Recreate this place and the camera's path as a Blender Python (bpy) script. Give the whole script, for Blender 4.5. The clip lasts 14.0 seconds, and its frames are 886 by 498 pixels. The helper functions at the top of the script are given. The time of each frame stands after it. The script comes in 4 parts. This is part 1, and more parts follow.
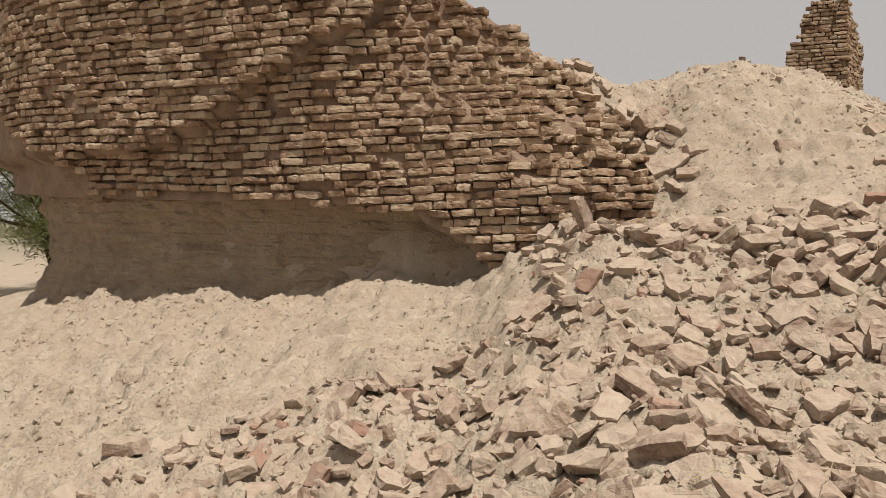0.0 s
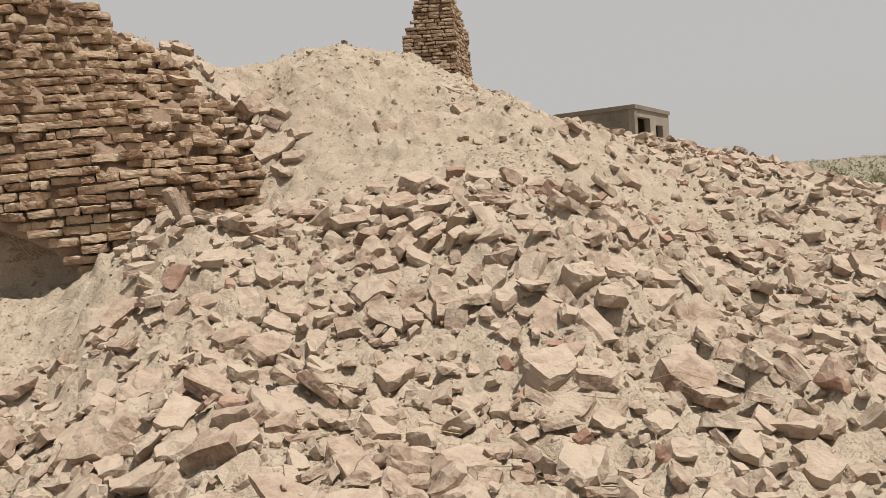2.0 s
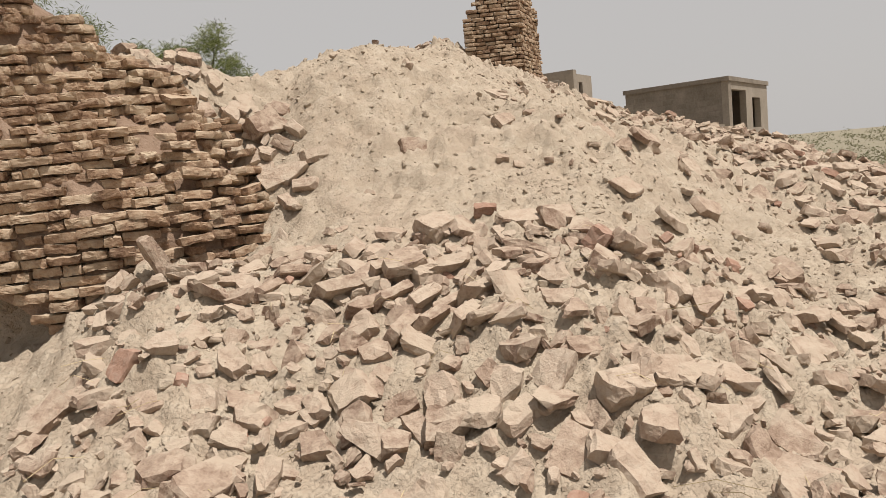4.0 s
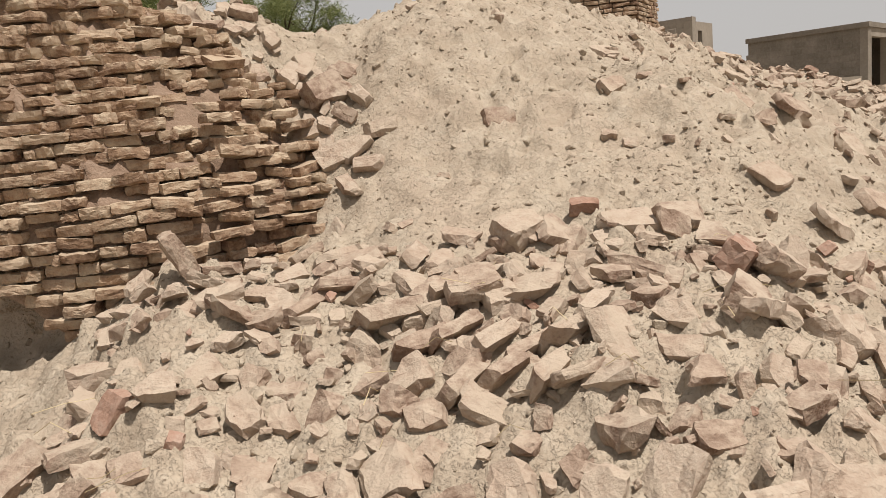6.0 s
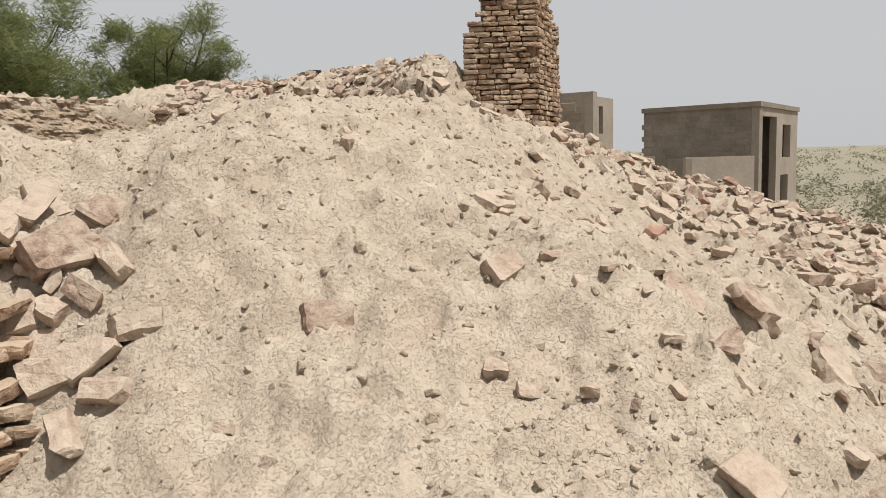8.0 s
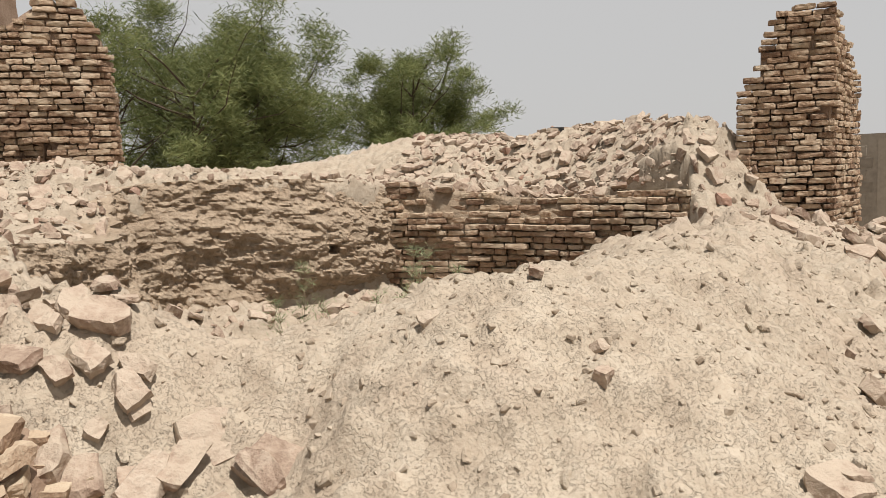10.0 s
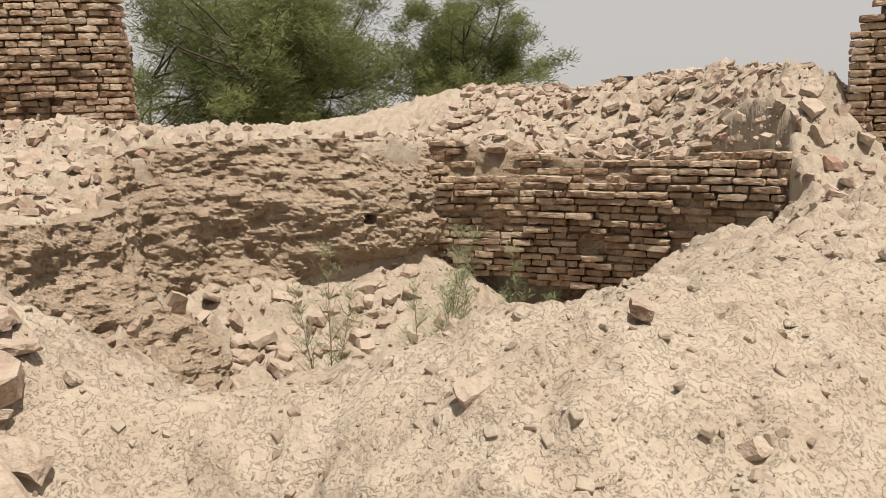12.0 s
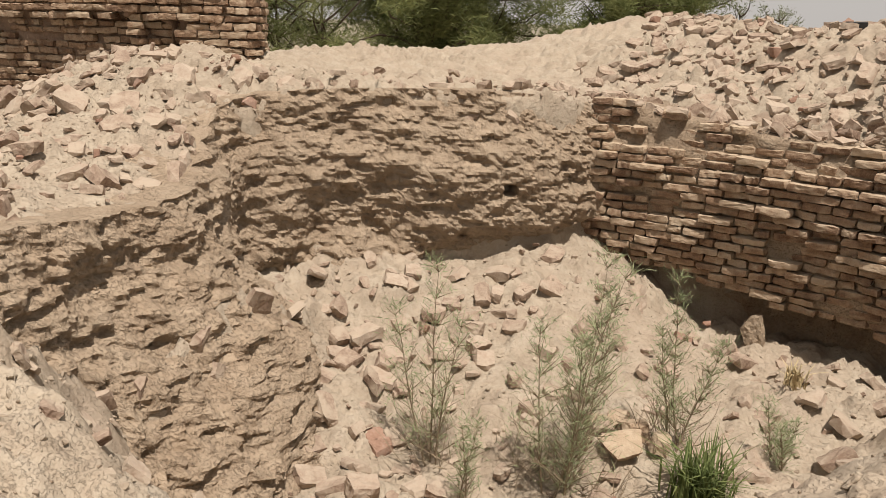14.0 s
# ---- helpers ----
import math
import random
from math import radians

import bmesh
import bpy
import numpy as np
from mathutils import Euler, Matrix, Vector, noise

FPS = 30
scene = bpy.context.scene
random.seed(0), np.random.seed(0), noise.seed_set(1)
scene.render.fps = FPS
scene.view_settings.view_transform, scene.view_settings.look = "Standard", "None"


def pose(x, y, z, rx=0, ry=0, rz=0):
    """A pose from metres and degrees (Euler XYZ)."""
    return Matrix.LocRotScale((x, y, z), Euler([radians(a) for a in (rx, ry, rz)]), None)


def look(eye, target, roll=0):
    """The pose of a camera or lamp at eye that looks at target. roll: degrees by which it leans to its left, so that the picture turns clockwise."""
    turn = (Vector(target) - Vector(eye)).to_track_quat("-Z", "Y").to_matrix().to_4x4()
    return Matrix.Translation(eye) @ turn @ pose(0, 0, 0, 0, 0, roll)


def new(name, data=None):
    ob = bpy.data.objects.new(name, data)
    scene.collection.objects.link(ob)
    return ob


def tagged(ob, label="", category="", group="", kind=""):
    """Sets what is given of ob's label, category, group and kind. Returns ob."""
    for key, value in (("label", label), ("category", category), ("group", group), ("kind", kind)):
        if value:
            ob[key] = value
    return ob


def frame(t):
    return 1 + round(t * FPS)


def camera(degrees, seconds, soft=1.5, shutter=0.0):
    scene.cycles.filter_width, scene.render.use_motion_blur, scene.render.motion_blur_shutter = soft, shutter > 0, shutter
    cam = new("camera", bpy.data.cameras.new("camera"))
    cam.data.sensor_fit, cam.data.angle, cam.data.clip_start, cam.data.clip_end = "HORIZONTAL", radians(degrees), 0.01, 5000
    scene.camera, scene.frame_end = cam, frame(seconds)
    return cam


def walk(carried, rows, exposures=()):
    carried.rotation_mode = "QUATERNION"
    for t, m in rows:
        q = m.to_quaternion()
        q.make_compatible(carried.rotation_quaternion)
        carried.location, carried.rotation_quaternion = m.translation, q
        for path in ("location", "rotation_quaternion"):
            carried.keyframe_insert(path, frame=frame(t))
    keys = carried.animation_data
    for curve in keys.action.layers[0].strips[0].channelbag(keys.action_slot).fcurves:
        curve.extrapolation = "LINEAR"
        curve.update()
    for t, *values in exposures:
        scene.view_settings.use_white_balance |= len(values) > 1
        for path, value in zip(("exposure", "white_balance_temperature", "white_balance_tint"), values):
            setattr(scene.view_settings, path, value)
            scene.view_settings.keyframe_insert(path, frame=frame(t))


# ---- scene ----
cam = camera(58.1, 14.0, soft=0.5)
PATH = [
    (0, (0.103, 0.174, 1.456), (0.08, 2.173, 1.377), -0.4),
    (0.5, (0.139, 0.179, 1.448), (0.177, 2.175, 1.325), -1.6),
    (1, (0.3, 0.212, 1.456), (0.643, 2.176, 1.293), -1.7),
    (1.5, (0.464, 0.191, 1.487), (1.087, 2.09, 1.418), -3.7),
    (2, (0.648, 0.243, 1.455), (1.408, 2.087, 1.304), -4.4),
    (2.5, (0.892, 0.487, 1.501), (1.795, 2.265, 1.353), -2.1),
    (3, (1.045, 0.725, 1.643), (2.003, 2.468, 1.433), 0.1),
    (3.5, (1.277, 0.97, 1.678), (2.069, 2.796, 1.485), -0.7),
    (4, (1.483, 1.117, 1.881), (2.027, 3.03, 1.674), -5.2),
    (4.2, (1.49, 1.152, 1.888), (1.97, 3.081, 1.672), -5.5),
    (6.3, (2.034, 2.392, 2.132), (2.315, 4.343, 1.79), -4.8),
    (6.5, (2.143, 2.572, 2.278), (2.518, 4.503, 1.918), -3.4),
    (7, (2.281, 3.008, 2.361), (2.813, 4.923, 2.14), 2.0),
    (7.5, (2.397, 3.509, 2.608), (3.084, 5.35, 2.235), 2.2),
    (8, (2.629, 4.007, 2.703), (3.178, 5.916, 2.471), -1.5),
    (8.5, (2.831, 4.487, 3.133), (3.207, 6.438, 2.908), -1.0),
    (8.7, (2.832, 4.621, 3.22), (3.126, 6.59, 3.025), -0.5),
    (10.8, (2.746, 5.745, 3.525), (2.531, 7.725, 3.339), -1.9),
    (11, (2.727, 5.84, 3.521), (2.468, 7.81, 3.299), -1.7),
    (11.5, (2.709, 6.206, 3.573), (2.466, 8.178, 3.341), -1.3),
    (12, (2.783, 6.522, 3.569), (2.625, 8.491, 3.261), -1.7),
    (12.5, (2.899, 6.855, 3.697), (2.521, 8.786, 3.34), 0.1),
    (13, (2.872, 7.184, 3.784), (2.393, 9.09, 3.411), -0.0),
    (13.5, (2.785, 7.524, 3.945), (2.381, 9.419, 3.449), 1.5),
    (14, (2.756, 7.884, 4.011), (2.213, 9.729, 3.461), 1.4),
]
EXPOSURES = [(0, -0.06, 6750, 12), (1, 0.00, 6650, 12), (2, 0.06, 6550, 11), (3, 0.12, 6550, 12), (4, 0.08, 6600, 12), (6.5, 0.06, 6600, 12), (7.5, 0.17, 6250, 10), (8.5, 0.22, 6250, 10), (11, 0.20, 6600, 11), (12.5, 0.17, 6700, 12), (14, 0.06, 6850, 13)]
walk(cam, [(t, look(*p)) for t, *p in PATH], EXPOSURES)

# ---- world, sun, exposure ----
SUN_TO = Vector((0.24, -0.30, 0.92)).normalized()
world = bpy.data.worlds.new("hazy_sky")
scene.world = world
world.use_nodes = True
wn, wl = world.node_tree.nodes, world.node_tree.links
sky = wn.new("ShaderNodeTexSky")
sky.sky_type = "NISHITA"
sky.sun_disc = False
sky.sun_elevation = math.asin(SUN_TO.z)
sky.sun_rotation = math.atan2(SUN_TO.x, SUN_TO.y)
sky.dust_density, sky.air_density, sky.ozone_density = 3.0, 1.0, 1.0
haze = wn.new("ShaderNodeMix")
haze.data_type = "RGBA"
haze.inputs["Factor"].default_value = 0.93
haze.inputs["B"].default_value = (5.95, 5.85, 5.7, 1)
wl.new(sky.outputs["Color"], haze.inputs["A"])
wl.new(haze.outputs["Result"], wn["Background"].inputs["Color"])
wn["Background"].inputs["Strength"].default_value = 0.086
sun = new("sun", bpy.data.lights.new("sun", "SUN"))
sun.data.energy, sun.data.angle, sun.data.color = 5.0, radians(0.7), (1.0, 0.955, 0.89)
sun.matrix_world = look((0, 0, 30), tuple(Vector((0, 0, 30)) - SUN_TO))


# ---- materials ----
def ramp(n, stops):
    r = n.new("ShaderNodeValToRGB")
    e = r.color_ramp.elements
    while len(e) < len(stops):
        e.new(0.5)
    for el, (p, c) in zip(e, stops):
        el.position, el.color = p, (*c, 1)
    return r


def surface(name, dark, mid, light, scale=6.0, fine=60.0, rough=0.9, bump=0.4, rand=0.0, dust=None, dist=0.01, dust_scale=1.3, dust_from=0.45, dust_to=0.75, settle=0.0, crust=0.0, plain=None):
    """Grainy mineral or fibrous surface: large stains, fine grain, relief, and a shift per piece."""
    m = bpy.data.materials.new(name)
    m.use_nodes = True
    n, l = m.node_tree.nodes, m.node_tree.links
    b = n["Principled BSDF"]
    b.inputs["Roughness"].default_value = rough
    b.inputs["Specular IOR Level"].default_value = 0.15
    co = n.new("ShaderNodeNewGeometry").outputs["Position"]
    big, grain = n.new("ShaderNodeTexNoise"), n.new("ShaderNodeTexNoise")
    big.inputs["Scale"].default_value, big.inputs["Detail"].default_value, big.inputs["Roughness"].default_value = scale, 6, 0.65
    grain.inputs["Scale"].default_value, grain.inputs["Detail"].default_value = fine, 5
    for q in (big, grain):
        l.new(co, q.inputs["Vector"])
    mixf = n.new("ShaderNodeMath")
    mixf.operation = "MULTIPLY_ADD"
    l.new(grain.outputs["Fac"], mixf.inputs[0])
    mixf.inputs[1].default_value = 0.45
    l.new(big.outputs["Fac"], mixf.inputs[2])
    fac = mixf.outputs[0]
    if rand:
        oi, isl, add = n.new("ShaderNodeObjectInfo"), n.new("ShaderNodeNewGeometry"), n.new("ShaderNodeMath")
        add.operation = "ADD"
        l.new(oi.outputs["Random"], add.inputs[0])
        l.new(isl.outputs["Random Per Island"], add.inputs[1])
        fr = n.new("ShaderNodeMath")
        fr.operation = "FRACT"
        l.new(add.outputs[0], fr.inputs[0])
        k = n.new("ShaderNodeMath")
        k.operation = "MULTIPLY_ADD"
        l.new(fr.outputs[0], k.inputs[0])
        k.inputs[1].default_value = rand
        sub = n.new("ShaderNodeMath")
        sub.operation = "SUBTRACT"
        l.new(fac, sub.inputs[0])
        sub.inputs[1].default_value = rand / 2
        l.new(sub.outputs[0], k.inputs[2])
        fac = k.outputs[0]
    r = ramp(n, ((0.42, dark), (0.72, mid), (1.0, light)))
    l.new(fac, r.inputs["Fac"])
    col = r.outputs["Color"]
    if dust:
        dn = n.new("ShaderNodeTexNoise")
        dn.inputs["Scale"].default_value, dn.inputs["Detail"].default_value = dust_scale, 7
        dn.inputs["Roughness"].default_value = 0.7
        l.new(co, dn.inputs["Vector"])
        dr = n.new("ShaderNodeMapRange")
        dr.inputs["From Min"].default_value, dr.inputs["From Max"].default_value = dust_from, dust_to
        l.new(dn.outputs["Fac"], dr.inputs["Value"])
        amount = dr.outputs["Result"]
        if settle:
            up, lift = n.new("ShaderNodeSeparateXYZ"), n.new("ShaderNodeMapRange")
            l.new(n.new("ShaderNodeNewGeometry").outputs["Normal"], up.inputs[0])
            lift.inputs["From Min"].default_value, lift.inputs["From Max"].default_value, lift.inputs["To Max"].default_value = 0.2, 0.9, settle
            l.new(up.outputs["Z"], lift.inputs["Value"])
            top = n.new("ShaderNodeMath")
            top.operation, top.use_clamp = "ADD", True
            l.new(amount, top.inputs[0])
            l.new(lift.outputs["Result"], top.inputs[1])
            amount = top.outputs[0]
        mx = n.new("ShaderNodeMix")
        mx.data_type = "RGBA"
        mx.inputs["B"].default_value = (*dust, 1)
        l.new(amount, mx.inputs["Factor"])
        l.new(col, mx.inputs["A"])
        col = mx.outputs["Result"]
    if plain:
        # greyer, weedy soil away from the mounds
        off, ln, far, pm = n.new("ShaderNodeVectorMath"), n.new("ShaderNodeVectorMath"), n.new("ShaderNodeMapRange"), n.new("ShaderNodeMix")
        off.operation, ln.operation = "SUBTRACT", "LENGTH"
        off.inputs[1].default_value = (1, 10, 0)
        l.new(co, off.inputs[0])
        l.new(off.outputs["Vector"], ln.inputs[0])
        far.inputs["From Min"].default_value, far.inputs["From Max"].default_value, far.inputs["To Max"].default_value = 25, 60, 0.85
        l.new(ln.outputs["Value"], far.inputs["Value"])
        pm.data_type = "RGBA"
        pm.inputs["B"].default_value = (*plain, 1)
        l.new(far.outputs["Result"], pm.inputs["Factor"])
        l.new(col, pm.inputs["A"])
        col = pm.outputs["Result"]
    l.new(col, b.inputs["Base Color"])
    grit = n.new("ShaderNodeTexNoise")
    grit.inputs["Scale"].default_value, grit.inputs["Detail"].default_value, grit.inputs["Roughness"].default_value = fine * 1.5, 3, 0.6
    l.new(co, grit.inputs["Vector"])
    hgt = n.new("ShaderNodeMath")
    hgt.operation = "MULTIPLY_ADD"
    l.new(grit.outputs["Fac"], hgt.inputs[0])
    hgt.inputs[1].default_value = 0.3
    l.new(mixf.outputs[0], hgt.inputs[2])
    height = hgt.outputs[0]
    if crust:
        # broken crust: plates with small sharp steps between them
        cn, steps, cm = n.new("ShaderNodeTexNoise"), n.new("ShaderNodeValToRGB"), n.new("ShaderNodeMath")
        cn.inputs["Scale"].default_value, cn.inputs["Detail"].default_value, cn.inputs["Roughness"].default_value = 6.5, 8, 0.68
        l.new(co, cn.inputs["Vector"])
        e = steps.color_ramp.elements
        e[0].position, e[0].color, e[1].position, e[1].color = 0.42, (0, 0, 0, 1), 0.66, (1, 1, 1, 1)
        for at_, v in ((0.435, 0.25), (0.49, 0.3), (0.505, 0.55), (0.56, 0.6), (0.575, 0.85), (0.645, 0.9)):
            e.new(at_).color = (v, v, v, 1)
        l.new(cn.outputs["Fac"], steps.inputs["Fac"])
        cm.operation = "MULTIPLY_ADD"
        l.new(steps.outputs["Color"], cm.inputs[0])
        cm.inputs[1].default_value = crust
        l.new(height, cm.inputs[2])
        height = cm.outputs[0]
    bp = n.new("ShaderNodeBump")
    bp.inputs["Strength"].default_value, bp.inputs["Distance"].default_value = bump, dist
    l.new(height, bp.inputs["Height"])
    l.new(bp.outputs["Normal"], b.inputs["Normal"])
    return m


def leafy(name, dark, light, through_light=0.25):
    m = bpy.data.materials.new(name)
    m.use_nodes = True
    n, l = m.node_tree.nodes, m.node_tree.links
    b = n["Principled BSDF"]
    b.inputs["Roughness"].default_value = 0.7
    b.inputs["Specular IOR Level"].default_value = 0.2
    g = n.new("ShaderNodeNewGeometry")
    big = n.new("ShaderNodeTexNoise")
    big.inputs["Scale"].default_value = 0.9
    l.new(g.outputs["Position"], big.inputs["Vector"])
    mm = n.new("ShaderNodeMath")
    mm.operation = "MULTIPLY_ADD"
    l.new(g.outputs["Random Per Island"], mm.inputs[0])
    mm.inputs[1].default_value = 0.4
    l.new(big.outputs["Fac"], mm.inputs[2])
    r = ramp(n, ((0.35, dark), (1.0, light)))
    l.new(mm.outputs[0], r.inputs["Fac"])
    l.new(r.outputs["Color"], b.inputs["Base Color"])
    tr = n.new("ShaderNodeBsdfTranslucent")
    l.new(r.outputs["Color"], tr.inputs["Color"])
    ms = n.new("ShaderNodeMixShader")
    ms.inputs["Fac"].default_value = through_light
    l.new(b.outputs["BSDF"], ms.inputs[1])
    l.new(tr.outputs["BSDF"], ms.inputs[2])
    l.new(ms.outputs["Shader"], n["Material Output"].inputs["Surface"])
    return m


M_SAND = surface("dusty_sand", (0.292, 0.23, 0.17), (0.376, 0.312, 0.238), (0.438, 0.375, 0.296), 5.0, 46, 0.95, 0.9, dust=(0.376, 0.3, 0.228), dist=0.017, dust_scale=0.9, dust_from=0.5, dust_to=0.7, crust=0.8, plain=(0.197, 0.179, 0.128))
M_EARTH = surface("clay_earth", (0.23, 0.165, 0.111), (0.345, 0.264, 0.187), (0.422, 0.337, 0.249), 5.0, 42, 0.95, 1.0, dust=(0.383, 0.303, 0.222), dist=0.03, dust_scale=1.8, crust=0.9)
M_CORE = surface("mud_mortar", (0.165, 0.109, 0.074), (0.244, 0.17, 0.122), (0.322, 0.239, 0.178), 5.0, 50, 0.95, 0.9, dist=0.02)
M_BRICK = surface("old_fired_brick", (0.134, 0.0793, 0.0518), (0.291, 0.194, 0.127), (0.429, 0.332, 0.239), 13.0, 80, 0.92, 1.0, rand=0.44, dust=(0.437, 0.352, 0.255), dist=0.009, dust_scale=4.5, dust_from=0.5, dust_to=0.68, settle=0.6)
M_RUBBLE = surface("broken_brick", (0.2, 0.13, 0.0943), (0.346, 0.261, 0.198), (0.435, 0.357, 0.282), 14.0, 70, 0.92, 1.0, rand=0.4, dust=(0.396, 0.322, 0.249), dist=0.011, dust_scale=3.5, dust_from=0.47, dust_to=0.63, settle=0.3)
M_REDBRICK = surface("fresh_red_brick", (0.227, 0.13, 0.09), (0.305, 0.192, 0.141), (0.36, 0.266, 0.211), 12.0, 70, 0.92, 0.6, rand=0.2, dist=0.01)
M_PEBBLE = surface("small_chips", (0.23, 0.176, 0.127), (0.329, 0.268, 0.203), (0.406, 0.345, 0.272), 11.0, 70, 0.95, 0.6, rand=0.4)
M_BLOCK = surface("concrete_block", (0.148, 0.126, 0.1), (0.217, 0.187, 0.152), (0.287, 0.252, 0.209), 1.2, 14, 0.9, 0.4, rand=0.2)
# lighter copy of the block grey: sunlight put into the colour of sun-facing walls
M_LIT_BLOCK = surface("sunlit_block", (0.203, 0.172, 0.137), (0.266, 0.231, 0.188), (0.321, 0.282, 0.235), 0.9, 14, 0.9, 0.3)
M_DARK = surface("dark_interior", (0.03, 0.026, 0.02), (0.05, 0.04, 0.032), (0.07, 0.055, 0.045), 2.0, 20, 0.9, 0.2)
M_LEAF = leafy("tamarisk_leaf", (0.0734, 0.0949, 0.0328), (0.25, 0.267, 0.108), 0.4)
M_SAPLING = leafy("tamarisk_sapling_leaf", (0.189, 0.230, 0.115), (0.378, 0.419, 0.243), 0.4)
# leaf tones paled towards tan to paint in the haze of distance
M_SCRUB = leafy("desert_scrub", (0.13, 0.13, 0.075), (0.25, 0.235, 0.15), 0.2)
M_GRASS = leafy("grass_blade", (0.07, 0.105, 0.03), (0.20, 0.235, 0.09), 0.3)
M_STRAW = surface("dry_straw", (0.348, 0.27, 0.148), (0.452, 0.365, 0.217), (0.522, 0.435, 0.287), 20, 90, 0.8, 0.2)
M_BARK = surface("dark_bark", (0.035, 0.026, 0.018), (0.075, 0.057, 0.04), (0.13, 0.10, 0.075), 14, 60, 0.95, 0.8)
M_TWIG = surface("sapling_twig", (0.16, 0.12, 0.08), (0.24, 0.185, 0.125), (0.32, 0.26, 0.18), 14, 60, 0.9, 0.4)
M_BLACK = surface("black_rubber", (0.012, 0.012, 0.012), (0.025, 0.024, 0.023), (0.04, 0.038, 0.035), 14, 60, 0.6, 0.2)


# ---- small helpers ----
rng = np.random.default_rng(7)


def lattice(ix, iy, seed):
    h = (ix.astype(np.int64) * 374761393 + iy.astype(np.int64) * 668265263 + seed * 974634777) & 0xFFFFFFFF
    h = ((h ^ (h >> 13)) * 1274126177) & 0xFFFFFFFF
    return ((h ^ (h >> 16)) & 0xFFFF) / 65535.0


def vnoise(x, y, seed=0):
    """Smooth value noise from -1 to 1, on arrays."""
    x, y = np.asarray(x, float), np.asarray(y, float)
    ix, iy = np.floor(x), np.floor(y)
    fx, fy = x - ix, y - iy
    fx, fy = fx * fx * fx * (fx * (fx * 6 - 15) + 10), fy * fy * fy * (fy * (fy * 6 - 15) + 10)
    a, b = lattice(ix, iy, seed), lattice(ix + 1, iy, seed)
    c, d = lattice(ix, iy + 1, seed), lattice(ix + 1, iy + 1, seed)
    return 2 * ((a * (1 - fx) + b * fx) * (1 - fy) + (c * (1 - fx) + d * fx) * fy) - 1


def fbm(x, y, octaves=4, seed=0, gain=0.5):
    t, amp, k = 0, 1.0, 1.0
    for i in range(octaves):
        t = t + amp * vnoise(np.asarray(x) * k + 17.3 * i, np.asarray(y) * k - 9.1 * i, seed + i)
        amp, k = amp * gain, k * 2.03
    return t


def sstep(a, b, v):
    t = np.clip((np.asarray(v, float) - a) / (b - a), 0, 1)
    return t * t * (3 - 2 * t)


def mesh_of(name, verts, faces, material, smooth=False):
    me = bpy.data.meshes.new(name)
    me.from_pydata(np.asarray(verts, float).tolist() if len(verts) else [], [], faces)
    me.materials.append(material)
    if smooth:
        me.shade_smooth()
    me.update()
    return me


def bm_mesh(name, bm, material):
    me = bpy.data.meshes.new(name)
    bm.to_mesh(me)
    bm.free()
    me.materials.append(material)
    return me


def part(name, bm, material, parent, label=""):
    """Links a bmesh (or a ready mesh) as one object under a thing or a part."""
    me = bm if isinstance(bm, bpy.types.Mesh) else bm_mesh(name, bm, material)
    ob = new(name, me)
    ob.parent = parent
    if label:
        ob["label"] = label
    return ob


def empty(name, m, **tags):
    ob = new(name)
    ob.matrix_world = m
    return tagged(ob, **tags)


def box(bm, lo, hi):
    """Adds an axis-aligned box to a bmesh."""
    c = [(lo[i] + hi[i]) / 2 for i in range(3)]
    s = [hi[i] - lo[i] for i in range(3)]
    return bmesh.ops.create_cube(bm, size=1, matrix=Matrix.Translation(c) @ Matrix.Diagonal((*s, 1)))


def grid_faces(nu, nv, closed=False):
    i = np.arange((nu - 1) * (nv - 1))
    u, v = i // (nv - 1), i % (nv - 1)
    a = u * nv + v
    return np.stack([a, a + nv, a + nv + 1, a + 1], 1)


def fast_mesh(name, verts, quads, material, smooth=True):
    me = bpy.data.meshes.new(name)
    verts, quads = np.asarray(verts, np.float32), np.asarray(quads, np.int32)
    k = quads.shape[1]
    me.vertices.add(len(verts))
    me.vertices.foreach_set("co", verts.ravel())
    me.loops.add(quads.size)
    me.loops.foreach_set("vertex_index", quads.ravel())
    me.polygons.add(len(quads))
    me.polygons.foreach_set("loop_start", np.arange(0, quads.size, k, dtype=np.int32))
    me.update(calc_edges=True)
    me.validate()
    me.materials.append(material)
    if smooth:
        me.shade_smooth()
    else:
        me.shade_flat()
    return me


# ---- ground ----
# hills of the site: centre x, y, spread, height
NEAR_MOUNDS = [(2.5, 6.5, 1.6, 0.45), (3.6, 8.3, 1.6, 0.70), (2.5, 4.3, 1.6, -1.03), (5.5, 6, 2.2, 0.97), (0, 5, 2.2, 1.49), (-2.5, 6.5, 2, 0.77), (3, 1.5, 3, 0.73), (-1, 1, 4, -0.15), (3.2, 4.9, 0.9, 0.81), (8.4, 5.4, 1.6, 0.41), (6.7, 7.9, 1, 0.07)]
PIT_MOUNDS = [(4.6, 9.3, 1.7, 1.52), (1.2, 9.2, 1.5, 1.20), (-1.8, 9.6, 1.6, 2.05), (-1.5, 13, 2.4, 1.96), (2, 13.5, 2.6, 1.48), (5.5, 12.5, 2.4, 1.05), (8, 8.5, 2.4, 0.54), (8, 13, 3, 1.33), (1, 14.6, 1.3, 0.29), (6.2, 10.5, 1.3, -0.42), (4.2, 9.4, 0.75, 0.39), (6.4, 9, 0.8, 0.13), (5.6, 11.2, 0.8, 0.51), (2, 9.2, 0.9, -0.59), (2.9, 8.9, 0.7, 0.43), (-2.6, 13.8, 1.3, 0.76), (5.9, 10, 1.1, -0.12)]
